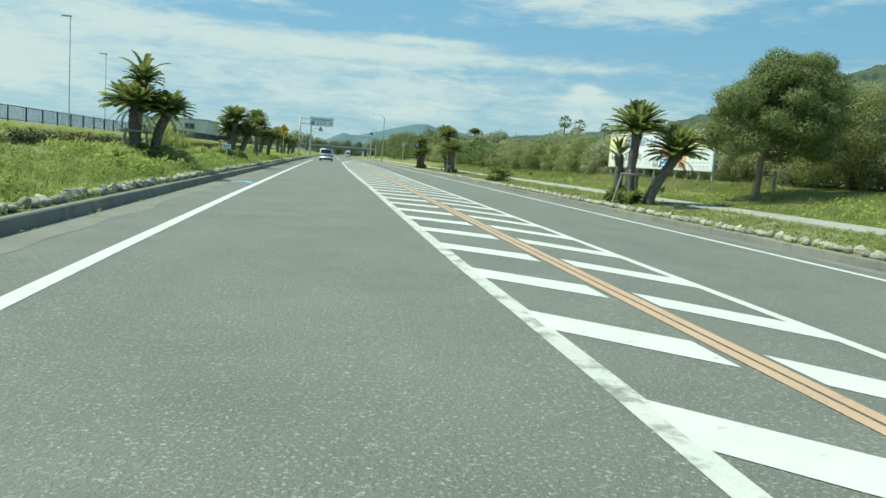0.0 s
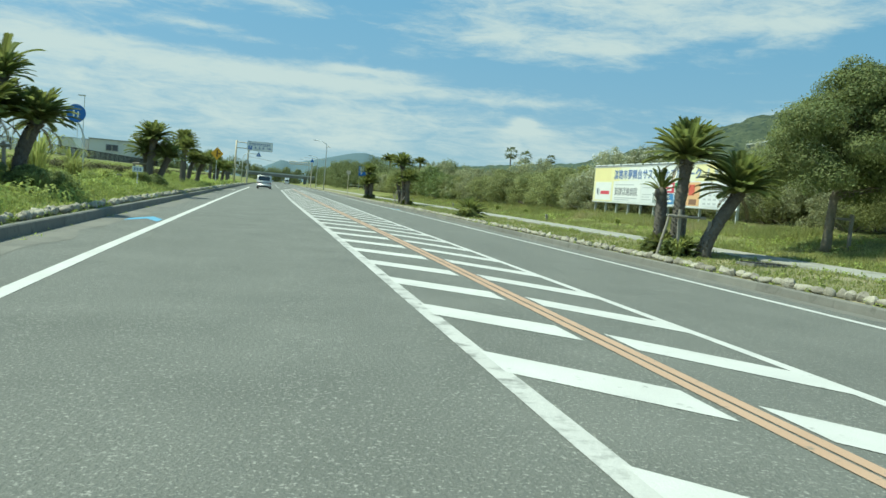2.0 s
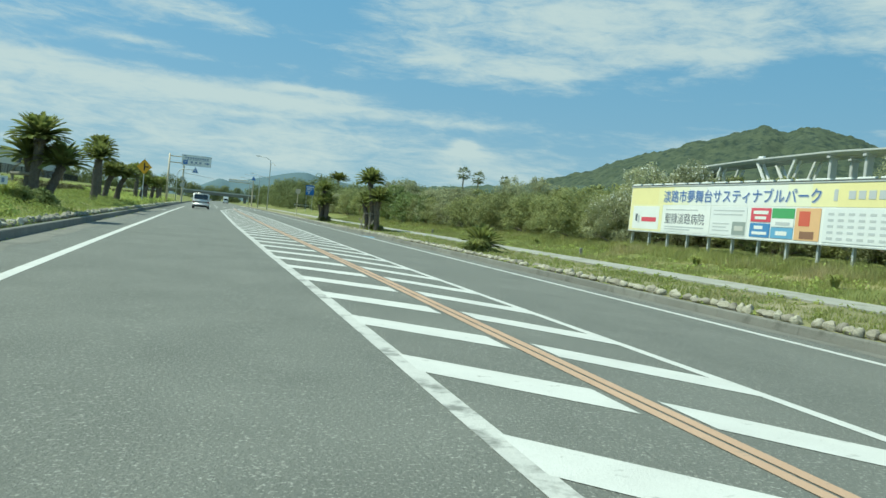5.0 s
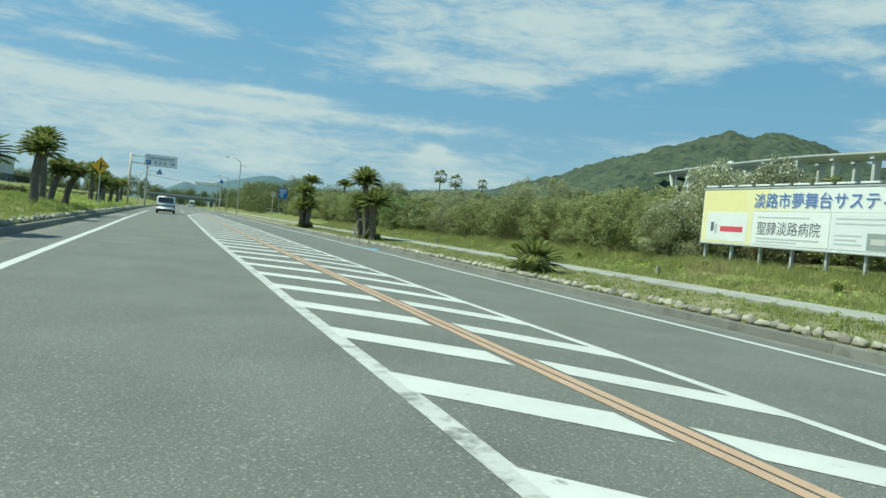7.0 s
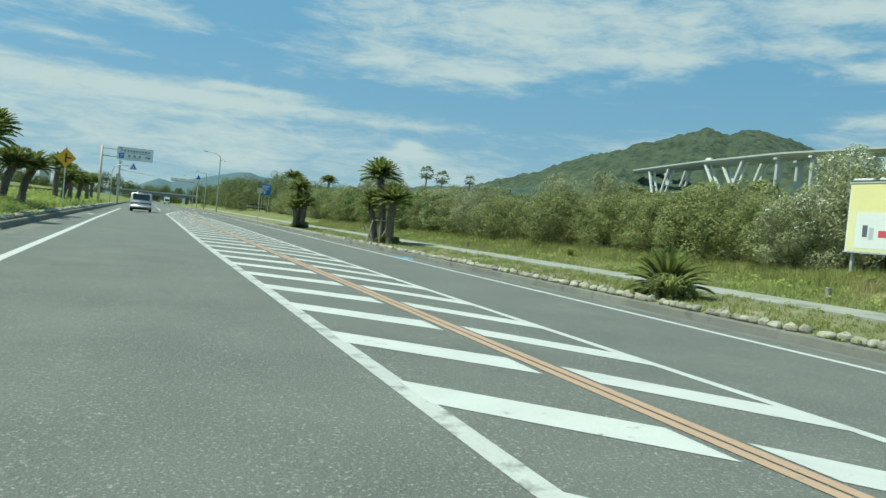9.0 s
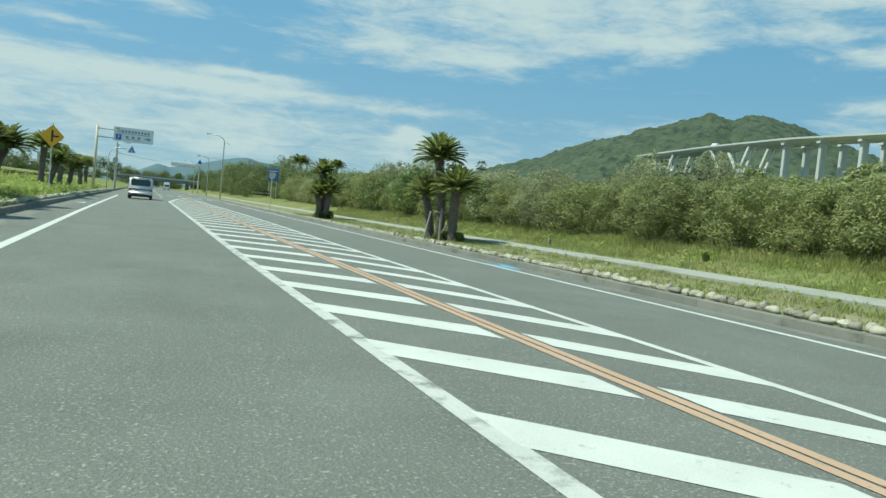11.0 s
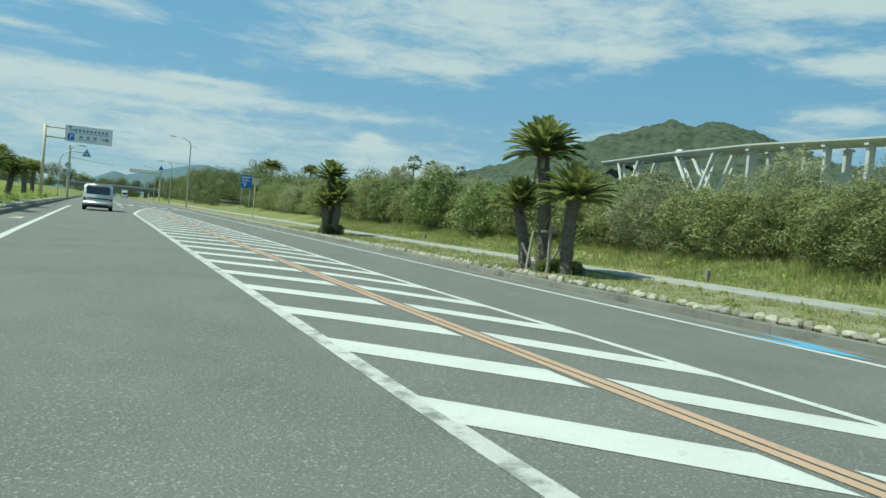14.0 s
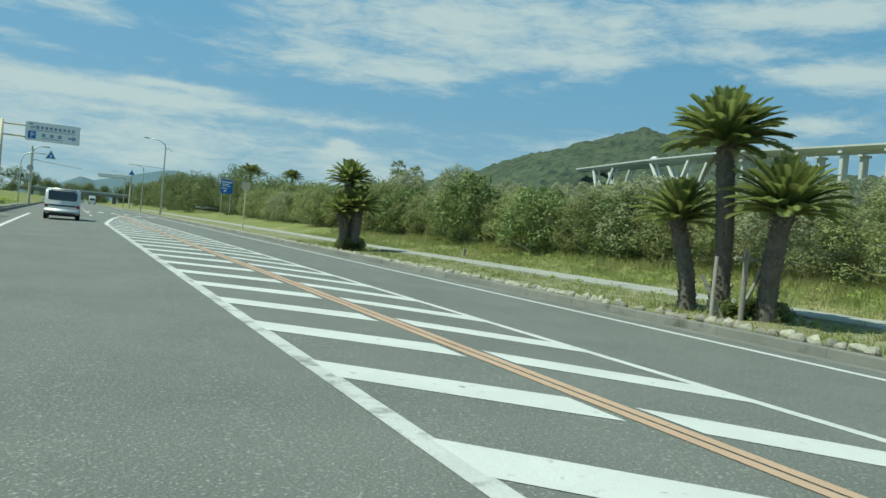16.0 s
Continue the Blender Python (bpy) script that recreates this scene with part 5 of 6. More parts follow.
def viaduct():
    ob = empty("viaduct", pose(0, 0, 0), "long pale concrete motorway viaduct on V-shaped and straight piers", "bridge")
    top = 89.0
    for off in (0.0, 22.0):
        bm = bmesh.new()
        prev = None
        for k in range(40):
            y = 20 + k * 20
            x = deck_x(y) + off
            z = top + (0 if off == 0 else 1.0)
            ring = [bm.verts.new((x + a, y, z + c)) for a, c in ((-6, 0.9), (-5.6, 0.9), (-5.6, 0), (5.6, 0), (5.6, 0.9), (6, 0.9), (6, -0.5), (2.6, -2.9), (-2.6, -2.9), (-6, -0.5))]
            if prev:
                for i in range(10):
                    j = (i + 1) % 10
                    bm.faces.new((prev[i], prev[j], ring[j], ring[i]))
            if k in (0, 39):
                bm.faces.new(ring if k else ring[::-1])
            prev = ring
        part("deck", bm, M["concrete"], ob, "pale concrete deck with parapets")
    # V-shaped legs, each of two slanting columns with a cross tie
    for base, tops in ((739, (760, 714)), (606, (641, 583))):
        for off in (0.0, 22.0):
            for t in tops:
                for side in (-3.2, 3.2):
                    bm = bmesh.new()
                    x = deck_x(t) + off
                    box(bm, -0.95, -1.2, 0, 0.95, 1.2, 1.0)
                    a, c = Vector((deck_x(base) + off + side, base, top - 48)), Vector((x + side, t, top - 2.5))
                    for v in bm.verts:
                        p = a.lerp(c, v.co.z)
                        v.co = (p.x + v.co.x, p.y + v.co.y, p.z)
                    part("leg", bm, M["sunlit_concrete"], ob, "slanting concrete leg in a paler, sunlit tone")
                bm = bmesh.new()
                m = Vector((deck_x(base) + off, base, top - 48)).lerp(Vector((x, t, top - 2.5)), 0.62)
                box(bm, m.x - 3.5, m.y - 0.8, m.z - 0.8, m.x + 3.5, m.y + 0.8, m.z + 0.8)
                part("tie_beam", bm, M["sunlit_concrete"], ob)
    for y in (537, 502, 467, 433, 399, 365, 331, 297, 263, 229, 195):
        for off in (0.0, 22.0):
            x = deck_x(y) + off
            bm = bmesh.new()
            box(bm, x - 3.4, y - 1.5, 2, x + 3.4, y + 1.5, top - 4.6, 0.3)
            part("pier", bm, M["concrete"], ob)
            bm = bmesh.new()
            box(bm, x - 5.6, y - 1.9, top - 4.8, x + 5.6, y + 1.9, top - 2.9, 0.2)
            part("pier_cap", bm, M["concrete"], ob)


viaduct()


def lorry(x, y, z, turn, size, label):
    ob = empty("lorry", pose(x, y, z, 0, 0, turn) @ Matrix.Diagonal((size, size, size, 1)), label, "truck")
    bm = bmesh.new()
    box(bm, -1.1, -3.4, 0.9, 1.1, 1.6, 3.2, 0.08)
    part("cargo_box", bm, M["car_white"], ob)
    bm = bmesh.new()
    box(bm, -1.05, 1.7, 0.5, 1.05, 3.4, 2.4, 0.15)
    cab = part("cab", bm, M["car_white"], ob)
    bm = bmesh.new()
    box(bm, -0.9, 3.38, 1.4, 0.9, 3.43, 2.15, 0.02)
    part("windscreen", bm, M["glass_dark"], cab)
    bm = bmesh.new()
    box(bm, -0.9, -3.2, 0.45, 0.9, 3.2, 0.9)
    part("chassis", bm, M["dark_metal"], ob)
    for s in (-1, 1):
        for yy in (-2.2, 2.5):
            bm = bmesh.new()
            bmesh.ops.create_cone(bm, cap_ends=True, segments=16, radius1=0.45, radius2=0.45, depth=0.3, matrix=pose(s * 0.9, yy, 0.45, 0, 90))
            part("wheel", bm, M["rubber"], ob)


lorry(deck_x(640), 640, 89.0, 0, 1.2, "white lorry driving on the viaduct")
lorry(2.4, 300.0, -0.03, 180, 0.75, "small white lorry coming along the road")

# ---- overpass far along the road ----


def overpass():
    ob = empty("overpass", pose(0, 400, 0), "low dark overpass crossing the road far ahead", "bridge")
    bm = bmesh.new()
    box(bm, -22, -4, 2.9, 34, 4, 4.1, 0.15)
    part("deck", bm, M["dark_concrete"], ob)
    bm = bmesh.new()
    box(bm, -22, -4.2, 4.1, 34, -3.9, 4.7)
    part("parapet", bm, M["concrete"], ob)
    for x in (-17, 13, 26):
        bm = bmesh.new()
        box(bm, x - 0.7, -2.5, -0.5, x + 0.7, 2.5, 3.0, 0.1)
        part("pier", bm, M["dark_concrete"], ob)


M["dark_concrete"] = mat("dark_concrete", (0.16, 0.16, 0.15), (0.24, 0.24, 0.22), 0.3, 0.9, 0.1, 5.0)
overpass()

# ---- woods and tall palms in the distance ----


def woodland():
    rnd = random.Random(12)
    clumps = []
    for i in range(150):
        y = rnd.uniform(115, 330)
        x = 17 + (y - 115) * 0.02 + rnd.random() ** 1.3 * 60
        h = rnd.uniform(4.5, 7.5) * (0.8 + 0.0016 * (y - 100)) * (0.75 if x < 24 else 1.0)
        z = ground_z(x, y)
        for k in range(6):
            clumps.append(((x + rnd.gauss(0, 1.2), y + rnd.gauss(0, 1.2), z + h * rnd.uniform(0.25, 0.88)), rnd.uniform(0.9, 1.6)))
    for i in range(120):
        y = rnd.uniform(118, 330)
        x = rnd.uniform(13.5, 22) if y > 172 else rnd.uniform(16, 22)
        h = rnd.uniform(5.0, 7.4) + 0.15 * (x - 14) if y > 172 else rnd.uniform(2.8, 4.6)
        z = ground_z(x, y)
        for k in range(10 if y > 172 else 6):
            s = rnd.random()
            clumps.append(((x + rnd.gauss(0, 0.9), y + rnd.gauss(0, 1.0), z + h * (0.12 + 0.75 * s)), rnd.uniform(0.7, 1.2)))
    V, Fc = leaf_cloud(clumps, 170, 0.13, 77, 0.6)
    tagged(new("woodland", leaf_mesh("woodland", V, Fc, M["leaf_far"])), "mixed green woodland beyond the hedge along the road", "woods", kind="stuff")
    clumps = []
    for i in range(70):
        y = rnd.uniform(300, 520)
        x = rnd.choice([-1, 1]) * rnd.uniform(14, 80) + 4
        h = rnd.uniform(5, 9)
        for k in range(4):
            clumps.append(((x + rnd.gauss(0, 2), y, ground_z(x, y) + h * rnd.uniform(0.25, 0.85)), rnd.uniform(1.5, 2.6)))
    for i in range(60):
        x, y = rnd.uniform(-70, 45), rnd.uniform(425, 520)
        h = rnd.uniform(5.5, 9.5)
        for k in range(5):
            clumps.append(((x + rnd.gauss(0, 1.8), y, h * rnd.uniform(0.1, 0.85)), rnd.uniform(1.4, 2.4)))
    V, Fc = leaf_cloud(clumps, 60, 0.28, 78, 0.5)
    tagged(new("far_woodland", leaf_mesh("far_woodland", V, Fc, M["leaf_far"])), "dark trees far along the road", "woods", kind="stuff")


woodland()


def fan_palm(x, y, top, size, seed):
    """A slender trunk under a loose ball of fan leaves on stalks."""
    rnd = random.Random(seed)
    ob = empty("fan_palm", pose(x, y, ground_z(x, y)), "tall slender fan palm rising above the distant trees", "palm tree", "distant palms")
    h = top - ground_z(x, y)
    bm = bmesh.new()
    tube(bm, [(0, 0, -0.2), (0.05, 0, h * 0.5), (0, 0, h)], [0.28, 0.2, 0.18], 8)
    part("trunk", bm, M["bark"], ob)
    verts, faces = [], []
    for i in range(26):
        az, el = i * 2.4, math.radians(75 - 120 * ((i + 0.5) / 26) ** 0.9 + rnd.uniform(-8, 8))
        d = Vector((math.cos(az) * math.cos(el), math.sin(az) * math.cos(el), math.sin(el)))
        side = Vector((-math.sin(az), math.cos(az), 0))
        up = d.cross(side)
        hub = Vector((0, 0, h)) + d * size * rnd.uniform(0.45, 0.6)
        n = len(verts)
        verts += [Vector((0, 0, h)) - side * 0.02, Vector((0, 0, h)) + side * 0.02, hub + side * 0.02, hub - side * 0.02]
        faces.append((n, n + 1, n + 2, n + 3))
        for k in range(9):
            a = math.radians(-80 + 20 * k)
            e = d * math.cos(a) + side * math.sin(a)
            tip = hub + e * size * 0.46 * rnd.uniform(0.85, 1.1) - Vector((0, 0, size * 0.12 * rnd.uniform(0.5, 1.6)))
            w = e.cross(up).normalized() * size * 0.045
            n = len(verts)
            verts += [hub, hub.lerp(tip, 0.55) + w, tip, hub.lerp(tip, 0.55) - w]
            faces.append((n, n + 1, n + 2, n + 3))
    me = bpy.data.meshes.new("crown")
    me.from_pydata(verts, [], faces)
    me.materials.append(M["leaf_far"])
    o = new("crown", me)
    o.parent = ob


def date_palm(x, y, top, size, seed):
    ob = empty("date_palm", pose(x, y, ground_z(x, y)), "feathery palm with arching fronds above the distant hedge", "palm tree", "distant palms")
    h = top - ground_z(x, y)
    bm = bmesh.new()
    tube(bm, [(0, 0, -0.2), (0.05, 0, h * 0.5), (0, 0, h)], [0.35, 0.28, 0.26], 8)
    part("trunk", bm, M["bark"], ob)
    shared("crown", CROWNS[seed % 3], ob, pose(0, 0, h, 0, 0, seed * 50) @ Matrix.Diagonal((size, size, size * 0.75, 1)))


fan_palm(65.8, 228.0, 15.2, 2.6, 1)
fan_palm(70.4, 228.0, 14.5, 2.6, 2)
fan_palm(78.5, 228.0, 14.6, 2.0, 4)
date_palm(25.7, 200.0, 8.4, 3.0, 3)
date_palm(33.4, 200.0, 8.6, 2.4, 5)

# ---- signs and poles further on ----


def crossing_sign(x, y):
    ob = empty("crossing_sign", pose(x, y, ground_z(x, y)), "blue and white triangular crossing sign on a curved pole", "road sign")
    bm = bmesh.new()
    tube(bm, [(0, 0, -0.1), (0, 0, 4.3), (0.25, 0, 5.0), (0.9, 0, 5.35), (2.9, 0, 5.3)], 0.06, 8)
    part("pole", bm, M["galv"], ob, "", True)
    bm = bmesh.new()
    prism(bm, [(2.15, 4.85), (3.25, 4.85), (2.7, 5.85)], 0.03)
    bmesh.ops.translate(bm, vec=(0, -0.1, 0), verts=bm.verts)
    plate = part("plate", bm, M["sign_white"], ob)
    bm = bmesh.new()
    prism(bm, [(2.3, 4.93), (3.1, 4.93), (2.7, 5.67)], 0.01)
    bmesh.ops.translate(bm, vec=(0, -0.115, 0), verts=bm.verts)
    part("blue_field", bm, M["sign_blue"], plate)
    bm = bmesh.new()
    prism(bm, [(2.58, 5.0), (2.66, 5.0), (2.7, 5.14), (2.76, 5.0), (2.84, 5.0), (2.75, 5.3), (2.65, 5.3)], 0.006)
    bmesh.ops.translate(bm, vec=(0, -0.123, 0), verts=bm.verts)
    part("symbol", bm, M["sign_white"], plate)


def speed_signs(x, y):
    ob = empty("signal_pole", pose(x, y, ground_z(x, y)), "grey pole with two round signs and a long signal arm", "road sign")
    bm = bmesh.new()
    tube(bm, [(0, 0, -0.1), (0, 0, 6.6)], [0.13, 0.1], 10)
    part("pole", bm, M["beige"], ob)
    bm = bmesh.new()
    tube(bm, [(0, 0, 4.9), (0.3, 0, 5.1), (5.2, 0, 4.6)], [0.05, 0.05, 0.035], 8)
    part("arm", bm, M["galv"], ob)
    for z in (3.0, 4.1):
        bm = bmesh.new()
        bmesh.ops.create_cone(bm, cap_ends=True, segments=24, radius1=0.36, radius2=0.36, depth=0.04, matrix=pose(-0.05, -0.18, z, 90))
        part("plate", bm, M["sign_grey"], ob, "round grey-backed plate")


def side_post(x, y):
    ob = empty("sign_post", pose(x, y, ground_z(x, y)), "thin beige post with the grey back of a round sign", "road sign")
    bm = bmesh.new()
    tube(bm, [(0, 0, -0.1), (0, 0, 3.25)], 0.04, 8)
    part("post", bm, M["beige"], ob)
    bm = bmesh.new()
    prism(bm, [(-0.2, 2.75), (0.2, 2.75), (0.29, 2.95), (0.26, 3.28), (-0.26, 3.28), (-0.29, 2.95)], 0.03)
    bmesh.ops.translate(bm, vec=(0, -0.07, 0), verts=bm.verts)
    part("plate", bm, M["beige"], ob)


def arm_sign(x, y):
    ob = empty("overhead_arm_sign", pose(x, y, ground_z(x, y)), "pale sign panel on a long overhead arm, seen edge on", "road sign")
    bm = bmesh.new()
    tube(bm, [(0, 0, -0.1), (0, 0, 7.2)], [0.2, 0.16], 10)
    part("pole", bm, M["beige"], ob)
    for z in (6.3, 7.0):
        bm = bmesh.new()
        tube(bm, [(0, 0, z), (-6.5, 0, z)], 0.08, 8)
        part("arm", bm, M["beige"], ob)
    bm = bmesh.new()
    box(bm, -6.6, -0.15, 6.35, -1.0, -0.08, 6.95, 0.02)
    part("board", bm, M["sign_white"], ob)
    bm = bmesh.new()
    prism(bm, [(-0.6, 7.3), (0.6, 7.3), (0.0, 8.4)], 0.04)
    part("warning_plate", bm, M["sign_blue"], ob, "small blue triangular plate on top")


def facility_sign(x, y):
    ob = empty("facility_sign", pose(x, y, ground_z(x, y)) @ Matrix.Diagonal((0.55, 0.66, 0.95, 1)), "blue facility sign board with white lines of writing", "sign")
    for s in (-1.0, 1.0):
        bm = bmesh.new()
        box(bm, s - 0.06, 0.02, -0.1, s + 0.06, 0.12, 4.6)
        part("post", bm, M["galv"], ob)
    bm = bmesh.new()
    box(bm, -1.35, -0.06, 3.05, 1.35, 0.02, 4.9, 0.02)
    board = part("board", bm, M["sign_blue"], ob)
    for x0, z, w, h in ((-1.1, 4.5, 2.2, 0.14), (-1.1, 4.25, 1.6, 0.1), (-1.1, 4.02, 1.9, 0.1), (-1.1, 3.7, 1.2, 0.12), (-0.6, 3.3, 0.5, 0.25)):
        bm = bmesh.new()
        box(bm, x0, -0.075, z, x0 + w, -0.062, z + h)
        part("text_bar", bm, M["sign_white"], board)


def banner(x, y):
    ob = empty("banner", pose(x, y, ground_z(x, y)), "long low dark sign with pale writing on the grass", "sign")
    bm = bmesh.new()
    box(bm, -1.9, -0.05, 0.35, 1.9, 0.05, 1.15, 0.02)
    board = part("board", bm, M["dark_metal"], ob)
    for i in range(8):
        bm = bmesh.new()
        box(bm, -1.75 + i * 0.44, -0.062, 0.55, -1.42 + i * 0.44, -0.052, 0.95)
        part("text_bar", bm, M["sign_white"], board)
    for s in (-1.5, 1.5):
        bm = bmesh.new()
        box(bm, s - 0.05, 0.06, -0.1, s + 0.05, 0.14, 1.1)
        part("post", bm, M["galv"], ob)


def bollard(x, y, h):
    ob = empty("bollard", pose(x, y, ground_z(x, y)), "short grey stone marker post in the grass", "bollard")
    bm = bmesh.new()
    box(bm, -0.055, -0.055, -0.1, 0.055, 0.055, h, 0.015)
    part("shaft", bm, M["wood"], ob)
    bm = bmesh.new()
    box(bm, -0.06, -0.06, h, 0.06, 0.06, h + 0.025, 0.01)
    part("cap", bm, M["sign_grey"], ob)


def tall_lamp(x, y, top):
    ob = empty("light_mast", pose(x, y, ground_z(x, y)), "very tall thin grey light mast behind the fence", "light mast", "light masts")
    h = top - ground_z(x, y)
    bm = bmesh.new()
    tube(bm, [(0, 0, -0.1), (0, 0, h)], [0.06, 0.04], 8)
    part("mast", bm, M["galv"], ob)
    bm = bmesh.new()
    box(bm, -0.75, -0.15, h - 0.08, 0.1, 0.15, h + 0.05, 0.02)
    part("lamp_head", bm, M["sign_grey"], ob)


crossing_sign(-8.2, 150.0)
speed_signs(-7.6, 158.0)
side_post(7.1, 111.0)
arm_sign(8.2, 238.0)
facility_sign(14.2, 158.0)
banner(16.2, 185.0)
bollard(11.4, 67.1, 0.28)
bollard(11.9, 88.0, 0.28)
bollard(11.5, 46.0, 0.3)
tall_lamp(-27.6, 77.7, 12.0)
tall_lamp(-27.3, 116.6, 9.9)
tall_lamp(-31.1, 101.7, 11.2)
tall_lamp(-33.4, 140.0, 8.3)
street_lamp(8.0, 205.0, 8.0, -1.6)
street_lamp(8.4, 262.0, 8.6, -2.2)



def tower_block(x, y):
    ob = empty("tower_block", pose(x, y, 0), "pale hazy tower block far beyond the bank", "building")
    bm = bmesh.new()
    box(bm, -6.3, 0, -2, 6.3, 12, 30, 0.1)
    part("wall", bm, M["wall"], ob)
    bm = bmesh.new()
    box(bm, -6.6, -0.3, 30, 6.6, 12.3, 31, 0.1)
    part("roof", bm, M["roof"], ob)
    for i in range(4):
        for j in range(8):
            bm = bmesh.new()
            box(bm, -5.4 + i * 2.9, -0.12, 3 + j * 3.3, -3.6 + i * 2.9, 0.1, 4.6 + j * 3.3)
            part("window", bm, M["far_pane"], ob)


M["far_pane"] = mat("pale_far_window", (0.3, 0.36, 0.4), (0.38, 0.44, 0.48), 0.4, 0.3, 0.0, 8.0)
tower_block(-137.0, 1200.0)

# stake beside the big tree and the drain cover by the cycads
ob = empty("tree_stake", pose(13.6, 26.6, ground_z(13.6, 26.6)), "dark timber stake with a crossbar beside the tree", "tree stake")
bm = bmesh.new()
box(bm, -0.04, -0.04, -0.1, 0.04, 0.04, 1.05)
part("stake", bm, M["wood"], ob)
bm = bmesh.new()
box(bm, -0.55, -0.05, 0.86, 0.06, -0.042 + 0.06, 0.93)
part("crossbar", bm, M["wood"], ob)
ob = empty("drain_cover", pose(8.6, 23.3, ground_z(8.6, 23.3) + 0.06), "dark slotted drain cover set in the verge", "drain cover")
bm = bmesh.new()
box(bm, -0.55, -0.35, -0.1, 0.55, 0.35, 0.0, 0.01)
part("rim", bm, M["kerb"], ob)
for i in range(7):
    bm = bmesh.new()
    box(bm, -0.48 + i * 0.14, -0.3, 0.002, -0.4 + i * 0.14, 0.3, 0.02)
    part("bar", bm, M["dark_metal"], ob)

ob = empty("concrete_slab", pose(-10.3, 45.3, ground_z(-10.3, 45.3)), "pale concrete slab lying in the grass of the bank", "slab")
for i in range(2):
    bm = bmesh.new()
    box(bm, -0.45, -2.2 + i * 2.22, -0.1, 0.45, i * 2.22 - 0.02, 0.12, 0.02)
    part("slab_piece", bm, M["path"], ob)

# ---- left side: hedge, fence and building ----


def low_hedges():
    rnd = random.Random(3)
    variants = []
    for v in range(3):
        clumps = [((rnd.uniform(-0.4, 0.4), -3 + i * 0.13, rnd.uniform(0.06, 0.26)), rnd.uniform(0.22, 0.3)) for i in range(47)]
        V, Fc = leaf_cloud(clumps, 1500, 0.05, 90 + v, 0.2)
        V[:, 2] = np.maximum(V[:, 2], 0.0)
        variants.append(leaf_mesh("foliage", V, Fc, M["hedge"]))
    for i in range(19):
        y = 14 + i * 6
        x = kerb_l(y) - 4.7
        ob = empty("low_hedge", pose(x, y, ground_z(x, y) - 0.03), "low clipped brownish green hedge along the bank", "hedge", "low hedges")
        shared("foliage", variants[i % 3], ob, Matrix.Identity(4))
        bm = bmesh.new()
        for k in range(6):
            tube(bm, [(0, -2.5 + k, -0.05), (0.05, -2.5 + k, 0.3)], [0.02, 0.01], 5)
        part("stem", bm, M["bark"], ob)


M["hedge"] = mat("clipped_hedge", (0.085, 0.085, 0.04), (0.17, 0.15, 0.075), 2.0, 0.8, 0.0, 9.0, rnd=0.3, island=True, spec=0.2)
low_hedges()


def fence():
    ob = empty("fence", pose(-20, 0, 0), "dark metal mesh fence along the top of the bank", "fence")
    z = ground_z(-20, 50) - 0.02
    h = 0.85
    bm = bmesh.new()
    box(bm, -0.035, -0.035, -0.1, 0.035, 0.035, h)
    post = mesh_of(bm, "post", M["dark_metal"])
    bm = bmesh.new()
    box(bm, -0.02, 0, h - 0.05, 0.02, 2.5, h - 0.01)
    box(bm, -0.02, 0, 0.06, 0.02, 2.5, 0.1)
    rail = mesh_of(bm, "rail", M["dark_metal"])
    bm = bmesh.new()
    for k in range(1, 25):
        box(bm, -0.006, k * 0.1 - 0.006, 0.1, 0.006, k * 0.1 + 0.006, h - 0.05)
    bars = mesh_of(bm, "mesh_panel", M["dark_metal"])
    for i in range(44):
        y = 22 + i * 2.5
        for name, me in (("post", post), ("rail", rail), ("mesh_panel", bars)):
            shared(name, me, ob, pose(0, y, z))


fence()


def depot():
    ob = empty("building", pose(-21.4, 118.0, 1.7), "low pale grey building with a flat roof behind the fence", "building")
    bm = bmesh.new()
    box(bm, -5.4, 0, -0.2, 0, 12, 2.75, 0.02)
    part("wall", bm, M["wall"], ob)
    bm = bmesh.new()
    box(bm, -5.5, -0.12, 2.75, 0.1, 12.2, 2.9, 0.02)
    part("roof", bm, M["roof"], ob)
    bm = bmesh.new()
    box(bm, -3.3, -0.09, 1.35, -1.7, 0.05, 2.25)
    win = part("window", bm, M["roof"], ob)
    for x0 in (-3.22, -2.46):
        bm = bmesh.new()
        box(bm, x0, -0.1, 1.43, x0 + 0.68, -0.094, 2.17)
        part("pane", bm, M["glass_dark"], win)
    bm = bmesh.new()
    box(bm, -9.7, 2, -0.2, -5.9, 14, 2.6, 0.02)
    part("wing", bm, M["wall"], ob)
    bm = bmesh.new()
    box(bm, -9.8, 1.88, 2.6, -5.8, 14.2, 2.75)
    part("wing_roof", bm, M["roof"], ob)
    bm = bmesh.new()
    prism(bm, [(-7.4, 2.6), (-6.6, 2.7), (-5.5, 0.3), (-6.3, 0.2)], 0.9)
    part("outside_stair", bm, M["sign_white"], ob, "white outside stair")
    for i in range(5):
        bm = bmesh.new()
        x = -9.0 + i * 2.2
        box(bm, x, -1.0, -0.2, x + 0.08, -0.92, 1.0)
        part("rail_post", bm, M["galv"], ob)
    bm = bmesh.new()
    box(bm, -9.2, -1.0, 0.95, 0, -0.92, 1.02)
    part("rail", bm, M["galv"], ob)


depot()


